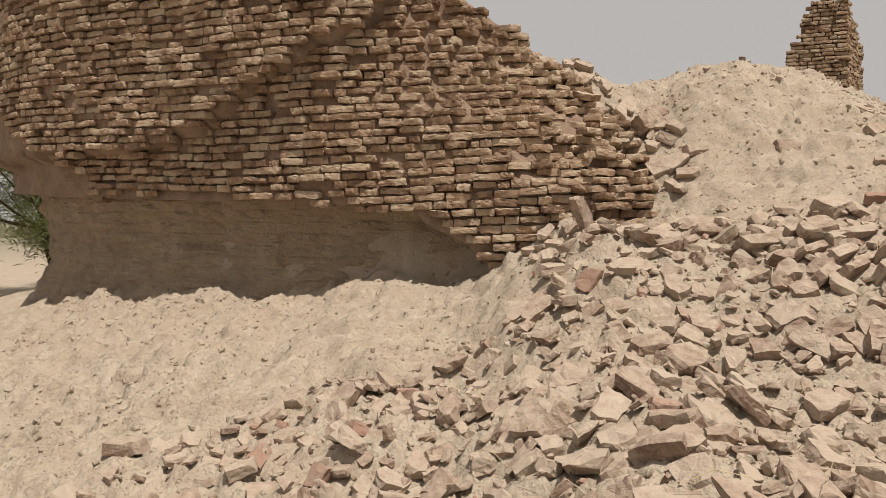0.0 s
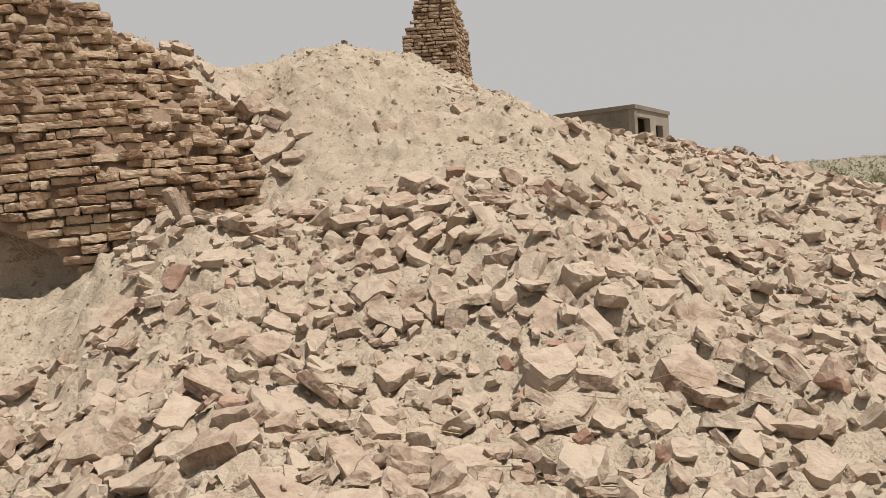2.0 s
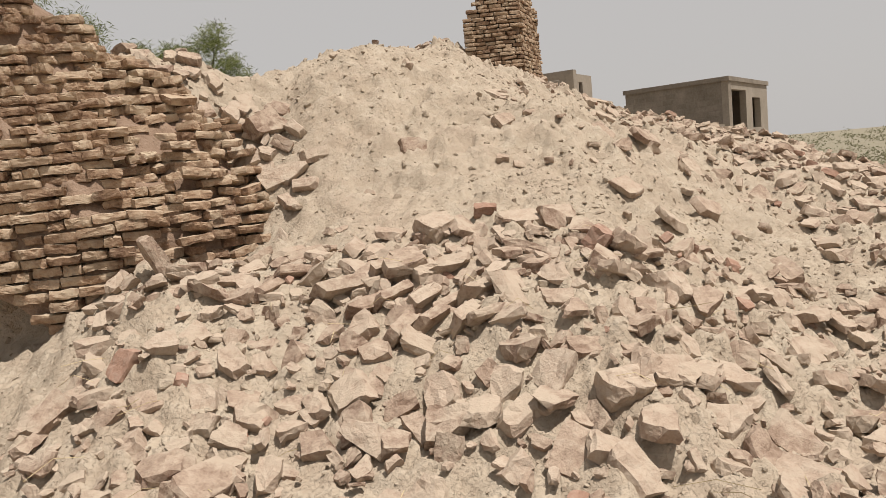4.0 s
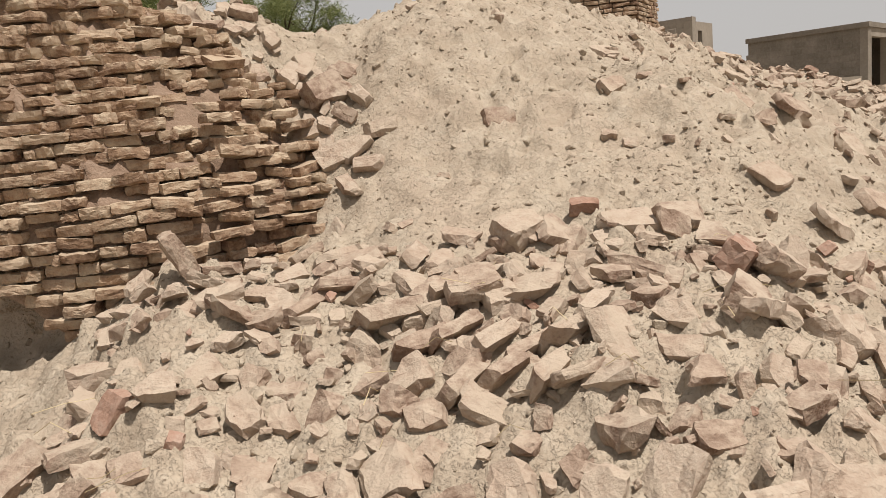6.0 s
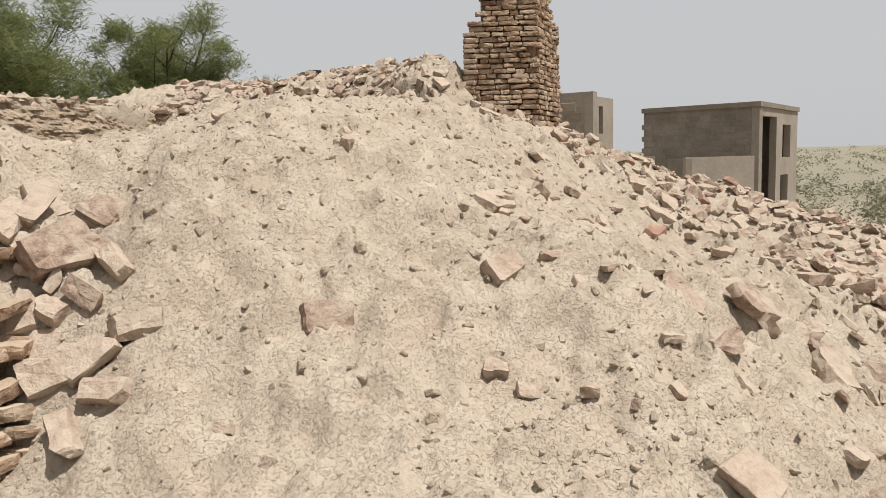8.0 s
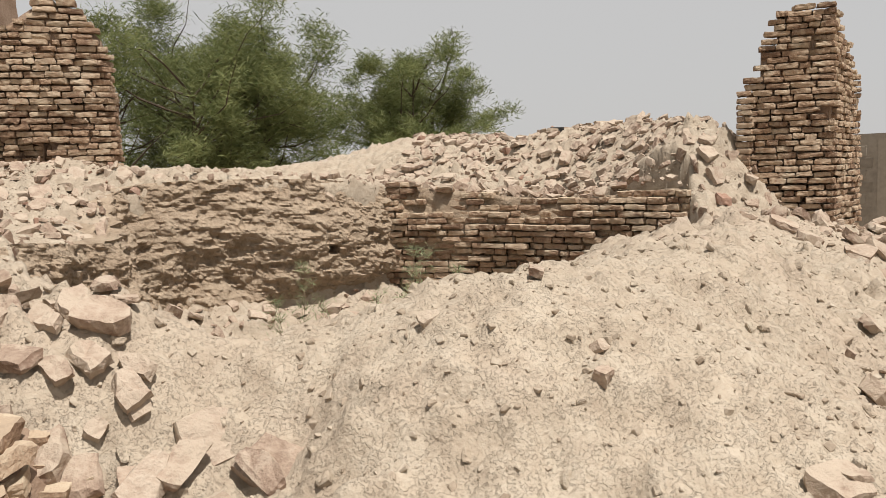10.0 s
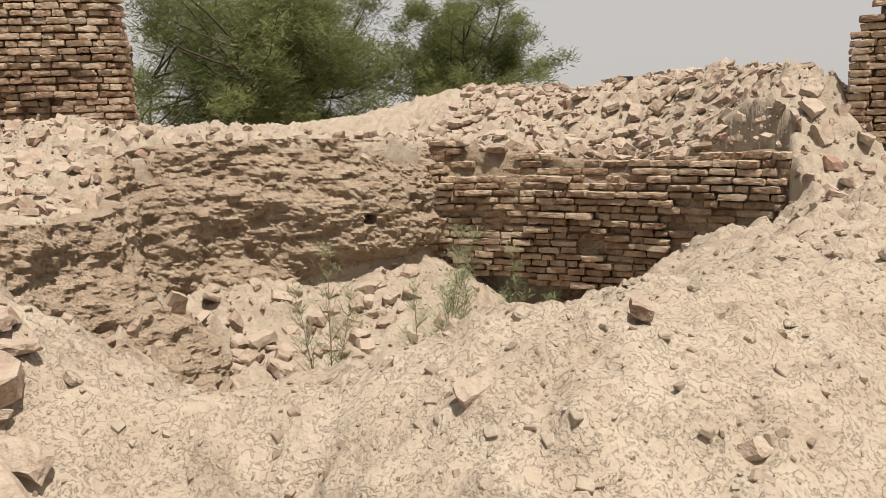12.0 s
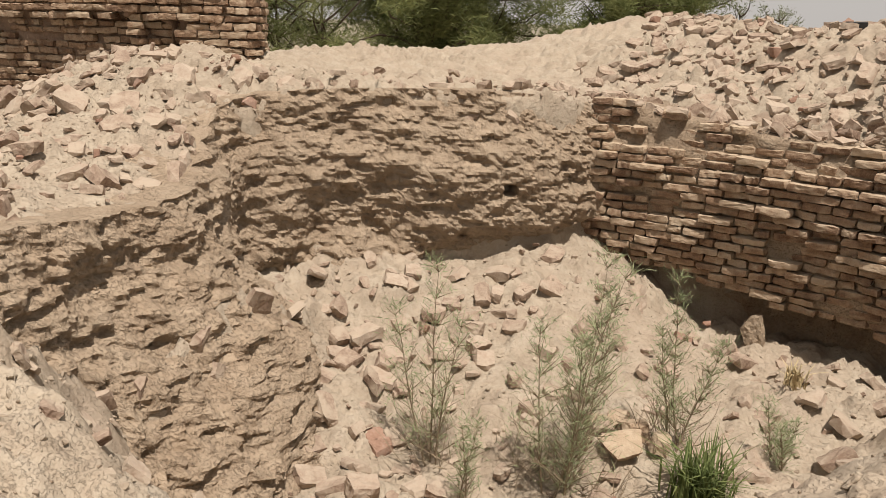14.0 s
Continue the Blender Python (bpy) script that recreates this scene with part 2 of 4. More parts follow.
RIDGE_MOUNDS = [(2.4, 8.2, 0.7, 0.37), (6.8, 11.9, 0.9, 0.96), (8.3, 11.5, 0.9, 0.46), (1, 17.5, 2.8, 0.15), (4.8, 17.5, 2.8, 2.21), (2, 21, 2.6, 3.13), (-2.8, 18, 2.6, 3.24), (5.4, 15.3, 1, -0.52), (4, 16.2, 1.2, -0.28), (-3, 22.5, 1.8, 1.48), (7, 20.5, 1.8, 1.43), (-0.8, 19, 1.8, -0.34), (5.9, 15.7, 0.8, 0.94)]
NEAR_HUMPS = [(2.08, 8.15, 0.3, -0.22), (3.2, 7.6, 0.8, -0.25), (4, 7.6, 0.8, -0.08), (4.8, 7.6, 0.8, 0.11), (5.6, 7.4, 0.8, -0.12), (4.4, 6.4, 0.8, 0.11), (5.4, 6.2, 0.9, -0.30), (6.6, 6.4, 1, -0.17), (3.2, 5.4, 0.8, -0.15), (2.2, 4.6, 0.8, 0.05), (3.2, 3.6, 0.8, 0.23), (1.2, 4.6, 0.8, -0.19), (4.4, 4.6, 1, -0.17), (7.8, 7, 1, 0.25), (1.4, 7.4, 0.7, -0.87), (1.2, 8.2, 0.7, 0.92)]
FAR_HUMPS = [(2.6, 9.4, 0.8, -0.09), (3.4, 9.4, 0.8, -0.31), (4.4, 8.6, 0.8, -0.20), (5.2, 8.6, 0.8, -0.71), (5, 9.8, 0.9, -0.21), (6, 9.6, 0.9, 0.34), (7, 9.2, 1, -0.29), (7.2, 10.8, 1, -0.77), (0.4, 15.8, 1.2, -0.13), (3.6, 15.6, 1, -0.17), (5, 16.6, 1.2, 0.95), (5.7, 14.4, 0.6, 0.86), (6.6, 12.4, 1.1, -0.55), (8.4, 10, 1.2, 0.78), (-1.2, 15.2, 1.2, -0.10)]
MOUNDS = NEAR_MOUNDS + PIT_MOUNDS + RIDGE_MOUNDS + NEAR_HUMPS + FAR_HUMPS
PIT = np.array([(0.4, 9.85), (2.2, 9.35), (3.3, 10.0), (4.35, 10.6), (5.15, 11.5), (5.25, 12.8), (5.25, 13.6), (5.35, 14.05), (4.7, 14.95), (3.75, 15.3), (2.75, 15.35), (2.0, 15.25), (1.75, 14.8), (1.25, 14.45), (0.7, 14.18), (0.0, 13.7), (-0.5, 12.95), (-0.2, 12.2), (0.0, 11.65), (-0.1, 11.1), (-0.15, 10.5)])


FRONT_X, FRONT_Y = (-4.9, -3.6, -2.3, -1.06, 0.3, 0.85, 1.3), (9.2, 8.2, 7.55, 7.02, 6.64, 6.58, 6.76)


def pit_depth(x, y):
    """Distance inside the pit's rim (0 outside)."""
    inside = np.zeros(np.shape(x), bool)
    dist = np.full(np.shape(x), 1e9)
    for (ax, ay), (bx, by) in zip(PIT, np.roll(PIT, -1, 0)):
        t = np.clip(((x - ax) * (bx - ax) + (y - ay) * (by - ay)) / ((bx - ax) ** 2 + (by - ay) ** 2), 0, 1)
        dist = np.minimum(dist, np.hypot(x - ax - t * (bx - ax), y - ay - t * (by - ay)))
        cross = ((ay > y) != (by > y)) & (x < (bx - ax) * (y - ay) / (by - ay + 1e-12) + ax)
        inside ^= cross
    return np.where(inside, dist, 0.0)


def pit_floor(x, y):
    return 1.45 + 0.26 * np.maximum(0, y - 11.8) * np.clip((3.1 - x) / 1.2, 0, 1) + 0.25 * np.maximum(0, 1.1 - x) + 0.15 * np.exp(-((x - 1.0) ** 2 + (y - 12.0) ** 2) / 0.7)


def hill_z(x, y):
    z = -0.3 - 0.7 / (1 + np.exp(-(np.clip(x, -60, 60) - 12) / 2.5))
    for cx, cy, r, h in MOUNDS:
        z = z + h * np.exp(-((x - cx) ** 2 + (y - cy) ** 2) / (2 * r * r))
    return z


def ground_z(x, y, lumps=True):
    x, y = np.asarray(x, float), np.asarray(y, float)
    near = np.exp(-((x - 2) ** 2 + (y - 10) ** 2) / 900)
    z = hill_z(x, y)
    # in front of the great wall the sand lies lower than behind it
    front = np.maximum(0.42 + 0.23 * (y - 5), 0.06) - 0.18 * np.maximum(0, -0.4 - x)
    wall_y = np.interp(x, FRONT_X, FRONT_Y)
    ahead = sstep(1.35, 0.0, x) * sstep(0.75, 0.35, y - wall_y) * sstep(-6.5, -5.0, x)
    z = z - ahead * np.maximum(0, z - front)
    d = pit_depth(x, y)
    width = np.where((y > 13.0) | (x < 0.35), 0.1, 0.95 + 0.4 * sstep(2.4, 3.2, x))
    f = pit_floor(x, y) + 0.05 * fbm(x * 2.2, y * 2.2, 3, 31)
    z = z + sstep(0, 1, d / width) * np.minimum(0, f - z)
    z = z + near * 0.05 * fbm(x * 0.9, y * 0.9, 3, 3)
    z = z + (1 - near) * 0.25 * fbm(x * 0.07, y * 0.07, 3, 8)
    if lumps:
        for cx, cy, rx, ry, h in ((3.1, 6.82, 0.3, 0.07, 0.09), (2.78, 7.28, 0.15, 0.08, 0.07), (2.65, 7.95, 0.35, 0.08, 0.08), (3.3, 7.12, 0.12, 0.08, 0.06), (3.0, 8.2, 0.2, 0.1, 0.05), (3.9, 7.0, 0.15, 0.07, 0.04), (4.0, 8.2, 0.25, 0.09, 0.05), (2.45, 7.7, 0.22, 0.08, 0.09), (3.5, 7.7, 0.12, 0.07, 0.05), (2.6, 8.6, 0.2, 0.08, 0.04), (3.3, 6.45, 0.14, 0.07, 0.04), (4.5, 7.2, 0.18, 0.07, 0.04)):
            u = (y - cy + 0.05 * fbm(x * 5, y * 2, 2, 34)) / ry
            brow = np.where(u < 0, np.exp(-((u * 2.2) ** 2)), np.exp(-((u / 2.4) ** 2)))
            z = z + 1.15 * h * np.exp(-(((x - cx) / rx) ** 4)) * brow * (0.7 + 0.6 * vnoise(x * 14, y * 14, 33))
        crust = np.maximum(0, fbm(x * 5.0, y * 6.5, 5, 12, 0.6))
        clods = np.maximum(0, vnoise(x * 11, y * 11, 25)) ** 2
        level = 5 * fbm(x * 2.6, y * 3.4, 4, 61, 0.6)
        plate = np.floor(level) + np.clip((level - np.floor(level) - 0.8) / 0.2, 0, 1)
        z = z + near * 0.011 * plate * np.clip(0.4 + 1.2 * vnoise(x * 0.7, y * 0.7, 62), 0, 1)
        bare = 0.55 + 0.65 * vnoise(x * 0.9, y * 0.9, 44)
        z = z + near * (0.027 * fbm(x * 9, y * 9, 3, 21, 0.7) + 0.085 * crust * bare + 0.075 * clods * np.maximum(0, bare) - 0.012 * np.abs(fbm(x * 3, y * 3, 3, 27)))
    return z


def spread(lo, hi, step, far, grow=1.16):
    v = list(np.arange(lo, hi + 1e-6, step))
    for side in (-1, 1):
        p, s = (lo, step) if side < 0 else (hi, step)
        out = []
        while abs(p) < far:
            s *= grow
            p += side * s
            out.append(p)
        v = out[::-1] + v if side < 0 else v + out
    return np.array(v)


gx, gy = spread(-4.2, 7.6, 0.028, 2600), spread(2.8, 18.4, 0.028, 2600)
GX, GY = np.meshgrid(gx, gy, indexing="ij")
ground = new("ground", fast_mesh("ground", np.stack([GX, GY, ground_z(GX, GY)], -1).reshape(-1, 3), grid_faces(len(gx), len(gy)), M_SAND))
tagged(ground, "pale dusty sand and dried clay mounds with a pit", "ground", kind="structure")


# ---- pieces ----
def chipped(seed, size, cuts, bevel, jitter, fine=0, worn=0.08):
    """A broken brick: a skewed box with worn corners, pieces struck off, and a pitted skin."""
    r = random.Random(seed)
    bm = bmesh.new()
    bmesh.ops.create_cube(bm, size=1)
    if fine:
        bmesh.ops.subdivide_edges(bm, edges=bm.edges[:], cuts=fine, use_grid_fill=True)
    skew = [r.uniform(-jitter, jitter) for _ in range(6)]
    for v in bm.verts:
        c = v.co.copy()
        edge = max(0.0, sum((abs(q) * 2) ** 4 for q in c) - 1) / 2
        k = Vector((1 + skew[0] * c.y + skew[1] * c.z, 1 + skew[2] * c.x + skew[3] * c.z, 1 + skew[4] * c.x + skew[5] * c.y))
        v.co = Vector([c[i] * size[i] * (2 * k[i] - 1) * (1 - worn * edge) for i in range(3)])
    for _ in range(cuts):
        n = Vector((r.uniform(-1, 1), r.uniform(-1, 1), r.uniform(-0.5, 0.5))).normalized()
        reach = sum(abs(n[i]) * size[i] / 2 for i in range(3))
        g = bm.verts[:] + bm.edges[:] + bm.faces[:]
        bmesh.ops.bisect_plane(bm, geom=g, plane_co=n * reach * r.uniform(0.45, 0.78), plane_no=n, clear_outer=True)
        bmesh.ops.contextual_create(bm, geom=[e for e in bm.edges if e.is_boundary])
    if not fine:
        bmesh.ops.bevel(bm, geom=bm.edges[:], offset=bevel, segments=1, affect="EDGES", profile=0.6)
    else:
        bmesh.ops.triangulate(bm, faces=bm.faces[:])
        far = max(size) * 0.24
        bmesh.ops.subdivide_edges(bm, edges=[e for e in bm.edges if e.calc_length() > far], cuts=1)
        bmesh.ops.triangulate(bm, faces=bm.faces[:])
    for v in bm.verts:
        p = v.co * 20 + Vector((seed * 3.7, 0, 0))
        v.co += noise.noise_vector(p) * bevel + noise.noise_vector(p * 2.7) * bevel * 0.7
    bmesh.ops.triangulate(bm, faces=bm.faces[:])
    bmesh.ops.recalc_face_normals(bm, faces=bm.faces[:])
    return bm


def variants(name, count, size, cuts, bevel, jitter, material, seed0, fine=0):
    out = []
    for i in range(count):
        me = bm_mesh(name, chipped(seed0 + i, size, cuts(i), bevel, jitter, fine), material)
        v = np.array([w.co[:] for w in me.vertices])
        f = np.array([p.vertices[:] for p in me.polygons])
        out.append((me, v, f))
    return out


def joined(name, placed, material):
    """One mesh out of many placed pieces: (variant, 4x4)."""
    vs, fs, n = [], [], 0
    for (me, v, f), m in placed:
        m = np.asarray(m)
        vs.append(v @ m[:3, :3].T + m[:3, 3])
        fs.append(f + n)
        n += len(v)
    return fast_mesh(name, np.concatenate(vs), np.concatenate(fs), material, smooth=False)


WALL_BRICKS = variants("brick", 16, (0.2, 0.13, 0.054), lambda i: (0, 0, 0, 1)[i % 4], 0.008, 0.07, M_BRICK, 100, 2)


class Line:
    """A plan polyline, rounded by resampling, walked by its length; the face looks to its right hand side."""

    def __init__(self, pts):
        p = np.array(pts, float)
        for _ in range(2):
            q = np.empty((2 * len(p) - 2, 2))
            q[0::2], q[1::2] = 0.75 * p[:-1] + 0.25 * p[1:], 0.25 * p[:-1] + 0.75 * p[1:]
            p = np.concatenate([p[:1], q, p[-1:]])
        self.p = p
        self.s = np.concatenate([[0], np.cumsum(np.hypot(*np.diff(p, axis=0).T))])
        self.length = self.s[-1]

    def at(self, s):
        x, y = np.interp(s, self.s, self.p[:, 0]), np.interp(s, self.s, self.p[:, 1])
        e = 0.06
        dx = np.interp(s + e, self.s, self.p[:, 0]) - np.interp(s - e, self.s, self.p[:, 0])
        dy = np.interp(s + e, self.s, self.p[:, 1]) - np.interp(s - e, self.s, self.p[:, 1])
        h = np.hypot(dx, dy) + 1e-9
        return x, y, dx / h, dy / h

    def s_of_x(self, x):
        return float(self.s[np.argmin(np.abs(self.p[:, 0] - x))])


def brickwork(thing, line, zlo, zhi, exists, proud, course, length, near_s, seed, loose=0.012, sag=None, singles=300, ruin=None):
    """Courses of single bricks along a line; those near the plan point near_s are parts, the rest one joined part."""
    r = random.Random(seed)
    found = []
    z = zlo
    while z < zhi:
        s = -r.uniform(0, length)
        while s < line.length:
            w = length * r.choice((0.55, 0.8, 0.95, 1.0, 1.1, 1.25))
            a, b = max(s, 0.0), min(s + w, line.length)
            s += w + r.uniform(0.004, 0.014)
            if b - a < 0.05:
                continue
            mid, w = (a + b) / 2, b - a
            zz = z + (sag(mid, z) if sag else 0) + r.uniform(-0.006, 0.006)
            if not exists(mid, zz, r):
                continue
            x, y, dx, dy = (float(q) for q in line.at(mid))
            wild = ruin(mid) if ruin else 1.0
            out = proud(mid, zz) + r.gauss(0, loose * wild)
            depth = 0.13 * r.uniform(0.9, 1.2)
            cx, cy = x + dy * (out - depth / 2), y - dx * (out - depth / 2)
            m = Matrix.Translation((cx, cy, zz)) @ Matrix.Rotation(math.atan2(dy, dx) + r.gauss(0, 0.04 * wild), 4, "Z") @ Matrix.Rotation(r.gauss(0, 0.03 * wild), 4, "Y") @ Matrix.Rotation(r.gauss(0, 0.04 * wild) + (math.pi if r.random() < 0.5 else 0), 4, "X")
            m = m @ Matrix.Diagonal((w / 0.2, depth / 0.13, (course * r.uniform(0.70, 0.86)) / 0.054, 1))
            found.append(((cx - near_s[0]) ** 2 + (cy - near_s[1]) ** 2 + (zz - near_s[2]) ** 2, r.randrange(len(WALL_BRICKS)), m))
        z += course
    found.sort(key=lambda q: q[0])
    for _, k, m in found[:singles]:
        ob = new("brick", WALL_BRICKS[k][0])
        ob.parent = thing
        ob.matrix_basis = m
    if len(found) > singles:
        rest = part("brickwork", joined("brickwork", [(WALL_BRICKS[k], m) for _, k, m in found[singles:]], M_BRICK), None, thing)
        tagged(rest, kind="stuff")


def core(thing, line, top, bottom, face, back, seed, material=M_CORE, name="mortar_core", ds=0.06, nz=34, rough=0.03, smooth=True):
    """The solid behind the bricks: front sheet, rounded top and back."""
    s = np.arange(0, line.length + ds / 2, ds)
    x, y, dx, dy = line.at(s)
    v = np.linspace(0, 1, nz)
    S, V = np.meshgrid(s, v, indexing="ij")
    T, B = top(S), bottom(S)
    Z = B + (T - B) * V
    O = face(S, Z) + rough * fbm(S * 4, Z * 9, 4, seed)
    fx, fy = x[:, None] + dy[:, None] * O, y[:, None] - dx[:, None] * O
    deep = back(S) if callable(back) else back
    kx, ky = x[:, None] + dy[:, None] * (O - deep), y[:, None] - dx[:, None] * (O - deep)
    P = np.concatenate([np.stack([fx, fy, Z], -1), np.stack([kx, ky, Z + 0.03 * fbm(S * 3, Z, 2, seed + 5)], -1)[:, ::-1]], 1)
    P = np.concatenate([P, P[:, :1]], 1)
    n, k = P.shape[:2]
    faces = grid_faces(n, k)
    verts = P.reshape(-1, 3)
    me = fast_mesh(name, verts, faces[:, ::-1], material, smooth)
    caps = []
    for end in (0, n - 1):
        bm = bmesh.new()
        vs = [bm.verts.new(p) for p in P[end, :-1]]
        for i in range(nz - 1):
            bm.faces.new((vs[i], vs[i + 1], vs[2 * nz - 2 - i], vs[2 * nz - 1 - i]))
        cap = part(name + "_end", bm, material, thing)
        caps.append(cap)
    return part(name, me, material, thing)


def lerp_fn(*pairs):
    xs, ys = zip(*pairs)
    return lambda v: np.interp(v, xs, ys)


# ---- the great ruined wall ----
W1 = Line([(-5.6, 10.4), (-4.9, 9.2), (-4.15, 8.5), (-3.6, 8.2), (-2.3, 7.55), (-1.06, 7.02), (-0.37, 6.9), (0.3, 6.64), (0.85, 6.58), (1.3, 6.76), (1.7, 7.0), (2.0, 7.35), (2.05, 7.9), (1.9, 8.6)])
S1 = lambda x: W1.s_of_x(x)
s_left, s_mid, s_nose = S1(-4.15), S1(-1.06), S1(0.85)
w1_top = lerp_fn((0, 4.6), (S1(-1.06), 4.3), (S1(-0.37), 3.62), (S1(0.3), 3.25), (s_nose, 3.06), (S1(1.3), 3.0), (S1(1.7), 2.88), (S1(2.0), 2.72), (W1.length, 2.6))
w1_low = lerp_fn((0, 1.85), (s_left, 1.72), (S1(-1.06), 1.6), (S1(-0.37), 1.58), (S1(-0.1), 1.42), (S1(0.2), 1.25), (S1(0.45), 0.95), (S1(0.7), 0.6), (W1.length, 0.6))
w1_skin = lerp_fn((0, 2.1), (S1(-2.9), 2.12), (S1(-2.3), 2.3), (S1(-1.7), 2.45), (S1(-1.3), 2.85), (S1(-0.9), 3.1), (S1(-0.5), 3.4), (S1(-0.2), 3.9), (W1.length, 5))
w1_lean = lerp_fn((0, 0.0), (S1(-1.06), 0.02), (S1(-0.37), 0.2), (S1(0.3), 0.55), (s_nose, 0.72), (S1(1.7), 0.75), (W1.length, 0.45))


def w1_face(s, z):
    z = np.asarray(z, float)
    steps = np.floor(z / 0.2) * 0.2 * 0.6 + z * 0.4
    skin = np.where(z > w1_skin(s) + 0.06 * vnoise(np.asarray(s) * 5, z * 6, 3), 0.2, 0.0)
    return skin - w1_lean(s) * np.maximum(0, steps - 1.55) + 0.05 * vnoise(np.asarray(s) * 1.6, z * 2.2, 9)


def w1_exists(s, z, r):
    if z > w1_top(s) - 0.02 + 0.1 * vnoise(s * 2.5, 0.3, 5) or z < w1_low(s) + 0.09 * vnoise(s * 4, 7.7, 6):
        return False
    if s < s_left + 0.5 and z < 2.15 + (s_left - s) * 0.55:
        return False
    if vnoise(s * 2.6, z * 4.2, 15) > 0.88:
        return False
    return r.random() > 0.03


w1_sag = lambda s, z: 0.05 * math.sin(s * 0.9) + 0.02 * float(vnoise(s * 0.8, 2.5, 17))
wall_1 = empty("ruined_wall", pose(0, 0, 0), label="great ruined wall of weathered brown bricks over an undercut earth base", category="wall", kind="structure")
core(wall_1, W1, lambda s: w1_top(s) - 0.07, lambda s: np.minimum(w1_low(s) - 0.02, 1.9), lambda s, z: w1_face(s, z) - 0.07 - 0.02 * sstep(s_nose, s_nose + 0.9, s), lerp_fn((0, 1.1), (S1(-1.06), 0.9), (S1(-0.37), 0.5), (S1(0.3), 0.32), (W1.length, 0.3)), 61)

brickwork(wall_1, W1, 0.55, 4.7, w1_exists, lambda s, z: float(w1_face(s, z)), 0.0725, 0.2, (0.9, 6.7, 1.8), 201, 0.02, w1_sag, 300, lambda s: 1 + 2.4 * float(sstep(s_nose - 0.7, s_nose + 0.8, s)))


def w1_foot(s, z):
    g = np.clip((np.asarray(z) - 0.45) / 1.2, 0, 1)
    left = np.clip((s_left + 0.6 - np.asarray(s)) / 0.6, 0, 1)
    return -0.12 - 0.3 * np.sin(g * 2.6) * (1 - 0.3 * left) + 0.14 * (1 - g) ** 3 + 0.022 * fbm(np.asarray(s) * 2.4, np.asarray(z) * 7, 4, 71, 0.6) - 0.012 * np.maximum(0, np.cos(np.asarray(z) * 57)) ** 8 - 0.03 * np.maximum(0, vnoise(np.asarray(s) * 14, np.asarray(z) * 14, 73) - 0.75)


core(wall_1, Line(W1.p[(W1.p[:, 0] < 0.9) & (W1.p[:, 1] < 9.3)]), lambda s: w1_low(np.asarray(s) + S1(W1.p[(W1.p[:, 0] < 0.9) & (W1.p[:, 1] < 9.3)][0, 0])) + 0.08, lambda s: 0.05 + 0 * s, w1_foot, 0.8, 65, M_EARTH, "earth_base", 0.025, 90, 0.028, False)

# ---- the brick pier on the mound ----
PA, PB, PC, PD = (5.86, 14.05), (6.77, 13.76), (7.5, 14.72), (6.6, 15.05)
pier = empty("brick_pier", pose(0, 0, 0), label="tall broken pier of red-brown bricks standing on the mound", category="pier", kind="structure")


def pier_side(a, b, topf, seed, singles):
    a, b = np.array(a), np.array(b)
    ln = Line([a, a + (b - a) * 0.33, a + (b - a) * 0.66, b])
    ex = lambda s, z, r: z < topf(s) + 0.05 * vnoise(s * 4, 1.1, seed) and (vnoise(s * 3, z * 3.5, seed + 2) < 0.75)
    brickwork(pier, ln, 2.3, 5.3, ex, lambda s, z: 0.03 + 0.025 * vnoise(s * 2.0, z * 2.4, seed + 1) - 0.02 * max(0, z - 3), 0.067, 0.2, (6.5, 13.9, 3.7), seed, 0.011, None, singles)
    return ln


pier_side(PA, PB, lerp_fn((0, 4.22), (0.14, 4.3), (0.2, 4.75), (0.36, 4.95), (0.5, 5.16), (0.97, 5.14)), 301, 200)
pier_side(PB, PC, lerp_fn((0, 5.14), (0.5, 4.95), (0.9, 4.65), (1.21, 4.5)), 302, 100)
pier_side(PC, PD, lerp_fn((0, 4.5), (0.95, 4.3)), 303, 0)
pier_side(PD, PA, lerp_fn((0, 4.3), (1.24, 4.2)), 304, 0)
cb = bmesh.new()
for lo, hi, t in ((0.0, 0.16, 4.15), (0.16, 0.36, 4.7), (0.36, 1.0, 5.05)):
    q = []
    for u, w in ((lo, 0.08), (hi, 0.08), (hi, 0.92), (lo, 0.92)):
        u = 0.08 + 0.84 * u
        ax, ay = PA[0] + (PB[0] - PA[0]) * u, PA[1] + (PB[1] - PA[1]) * u
        ex, ey = PD[0] + (PC[0] - PD[0]) * u, PD[1] + (PC[1] - PD[1]) * u
        q.append((ax + (ex - ax) * w, ay + (ey - ay) * w))
    lowv = [cb.verts.new((*p, 2.0)) for p in q]
    topv = [cb.verts.new((*p, t - (0.45 if i in (2, 3) else 0))) for i, p in enumerate(q)]
    for i in range(4):
        cb.faces.new((lowv[i], lowv[(i + 1) % 4], topv[(i + 1) % 4], topv[i]))
    cb.faces.new(topv)
part("mortar_core", cb, M_CORE, pier)

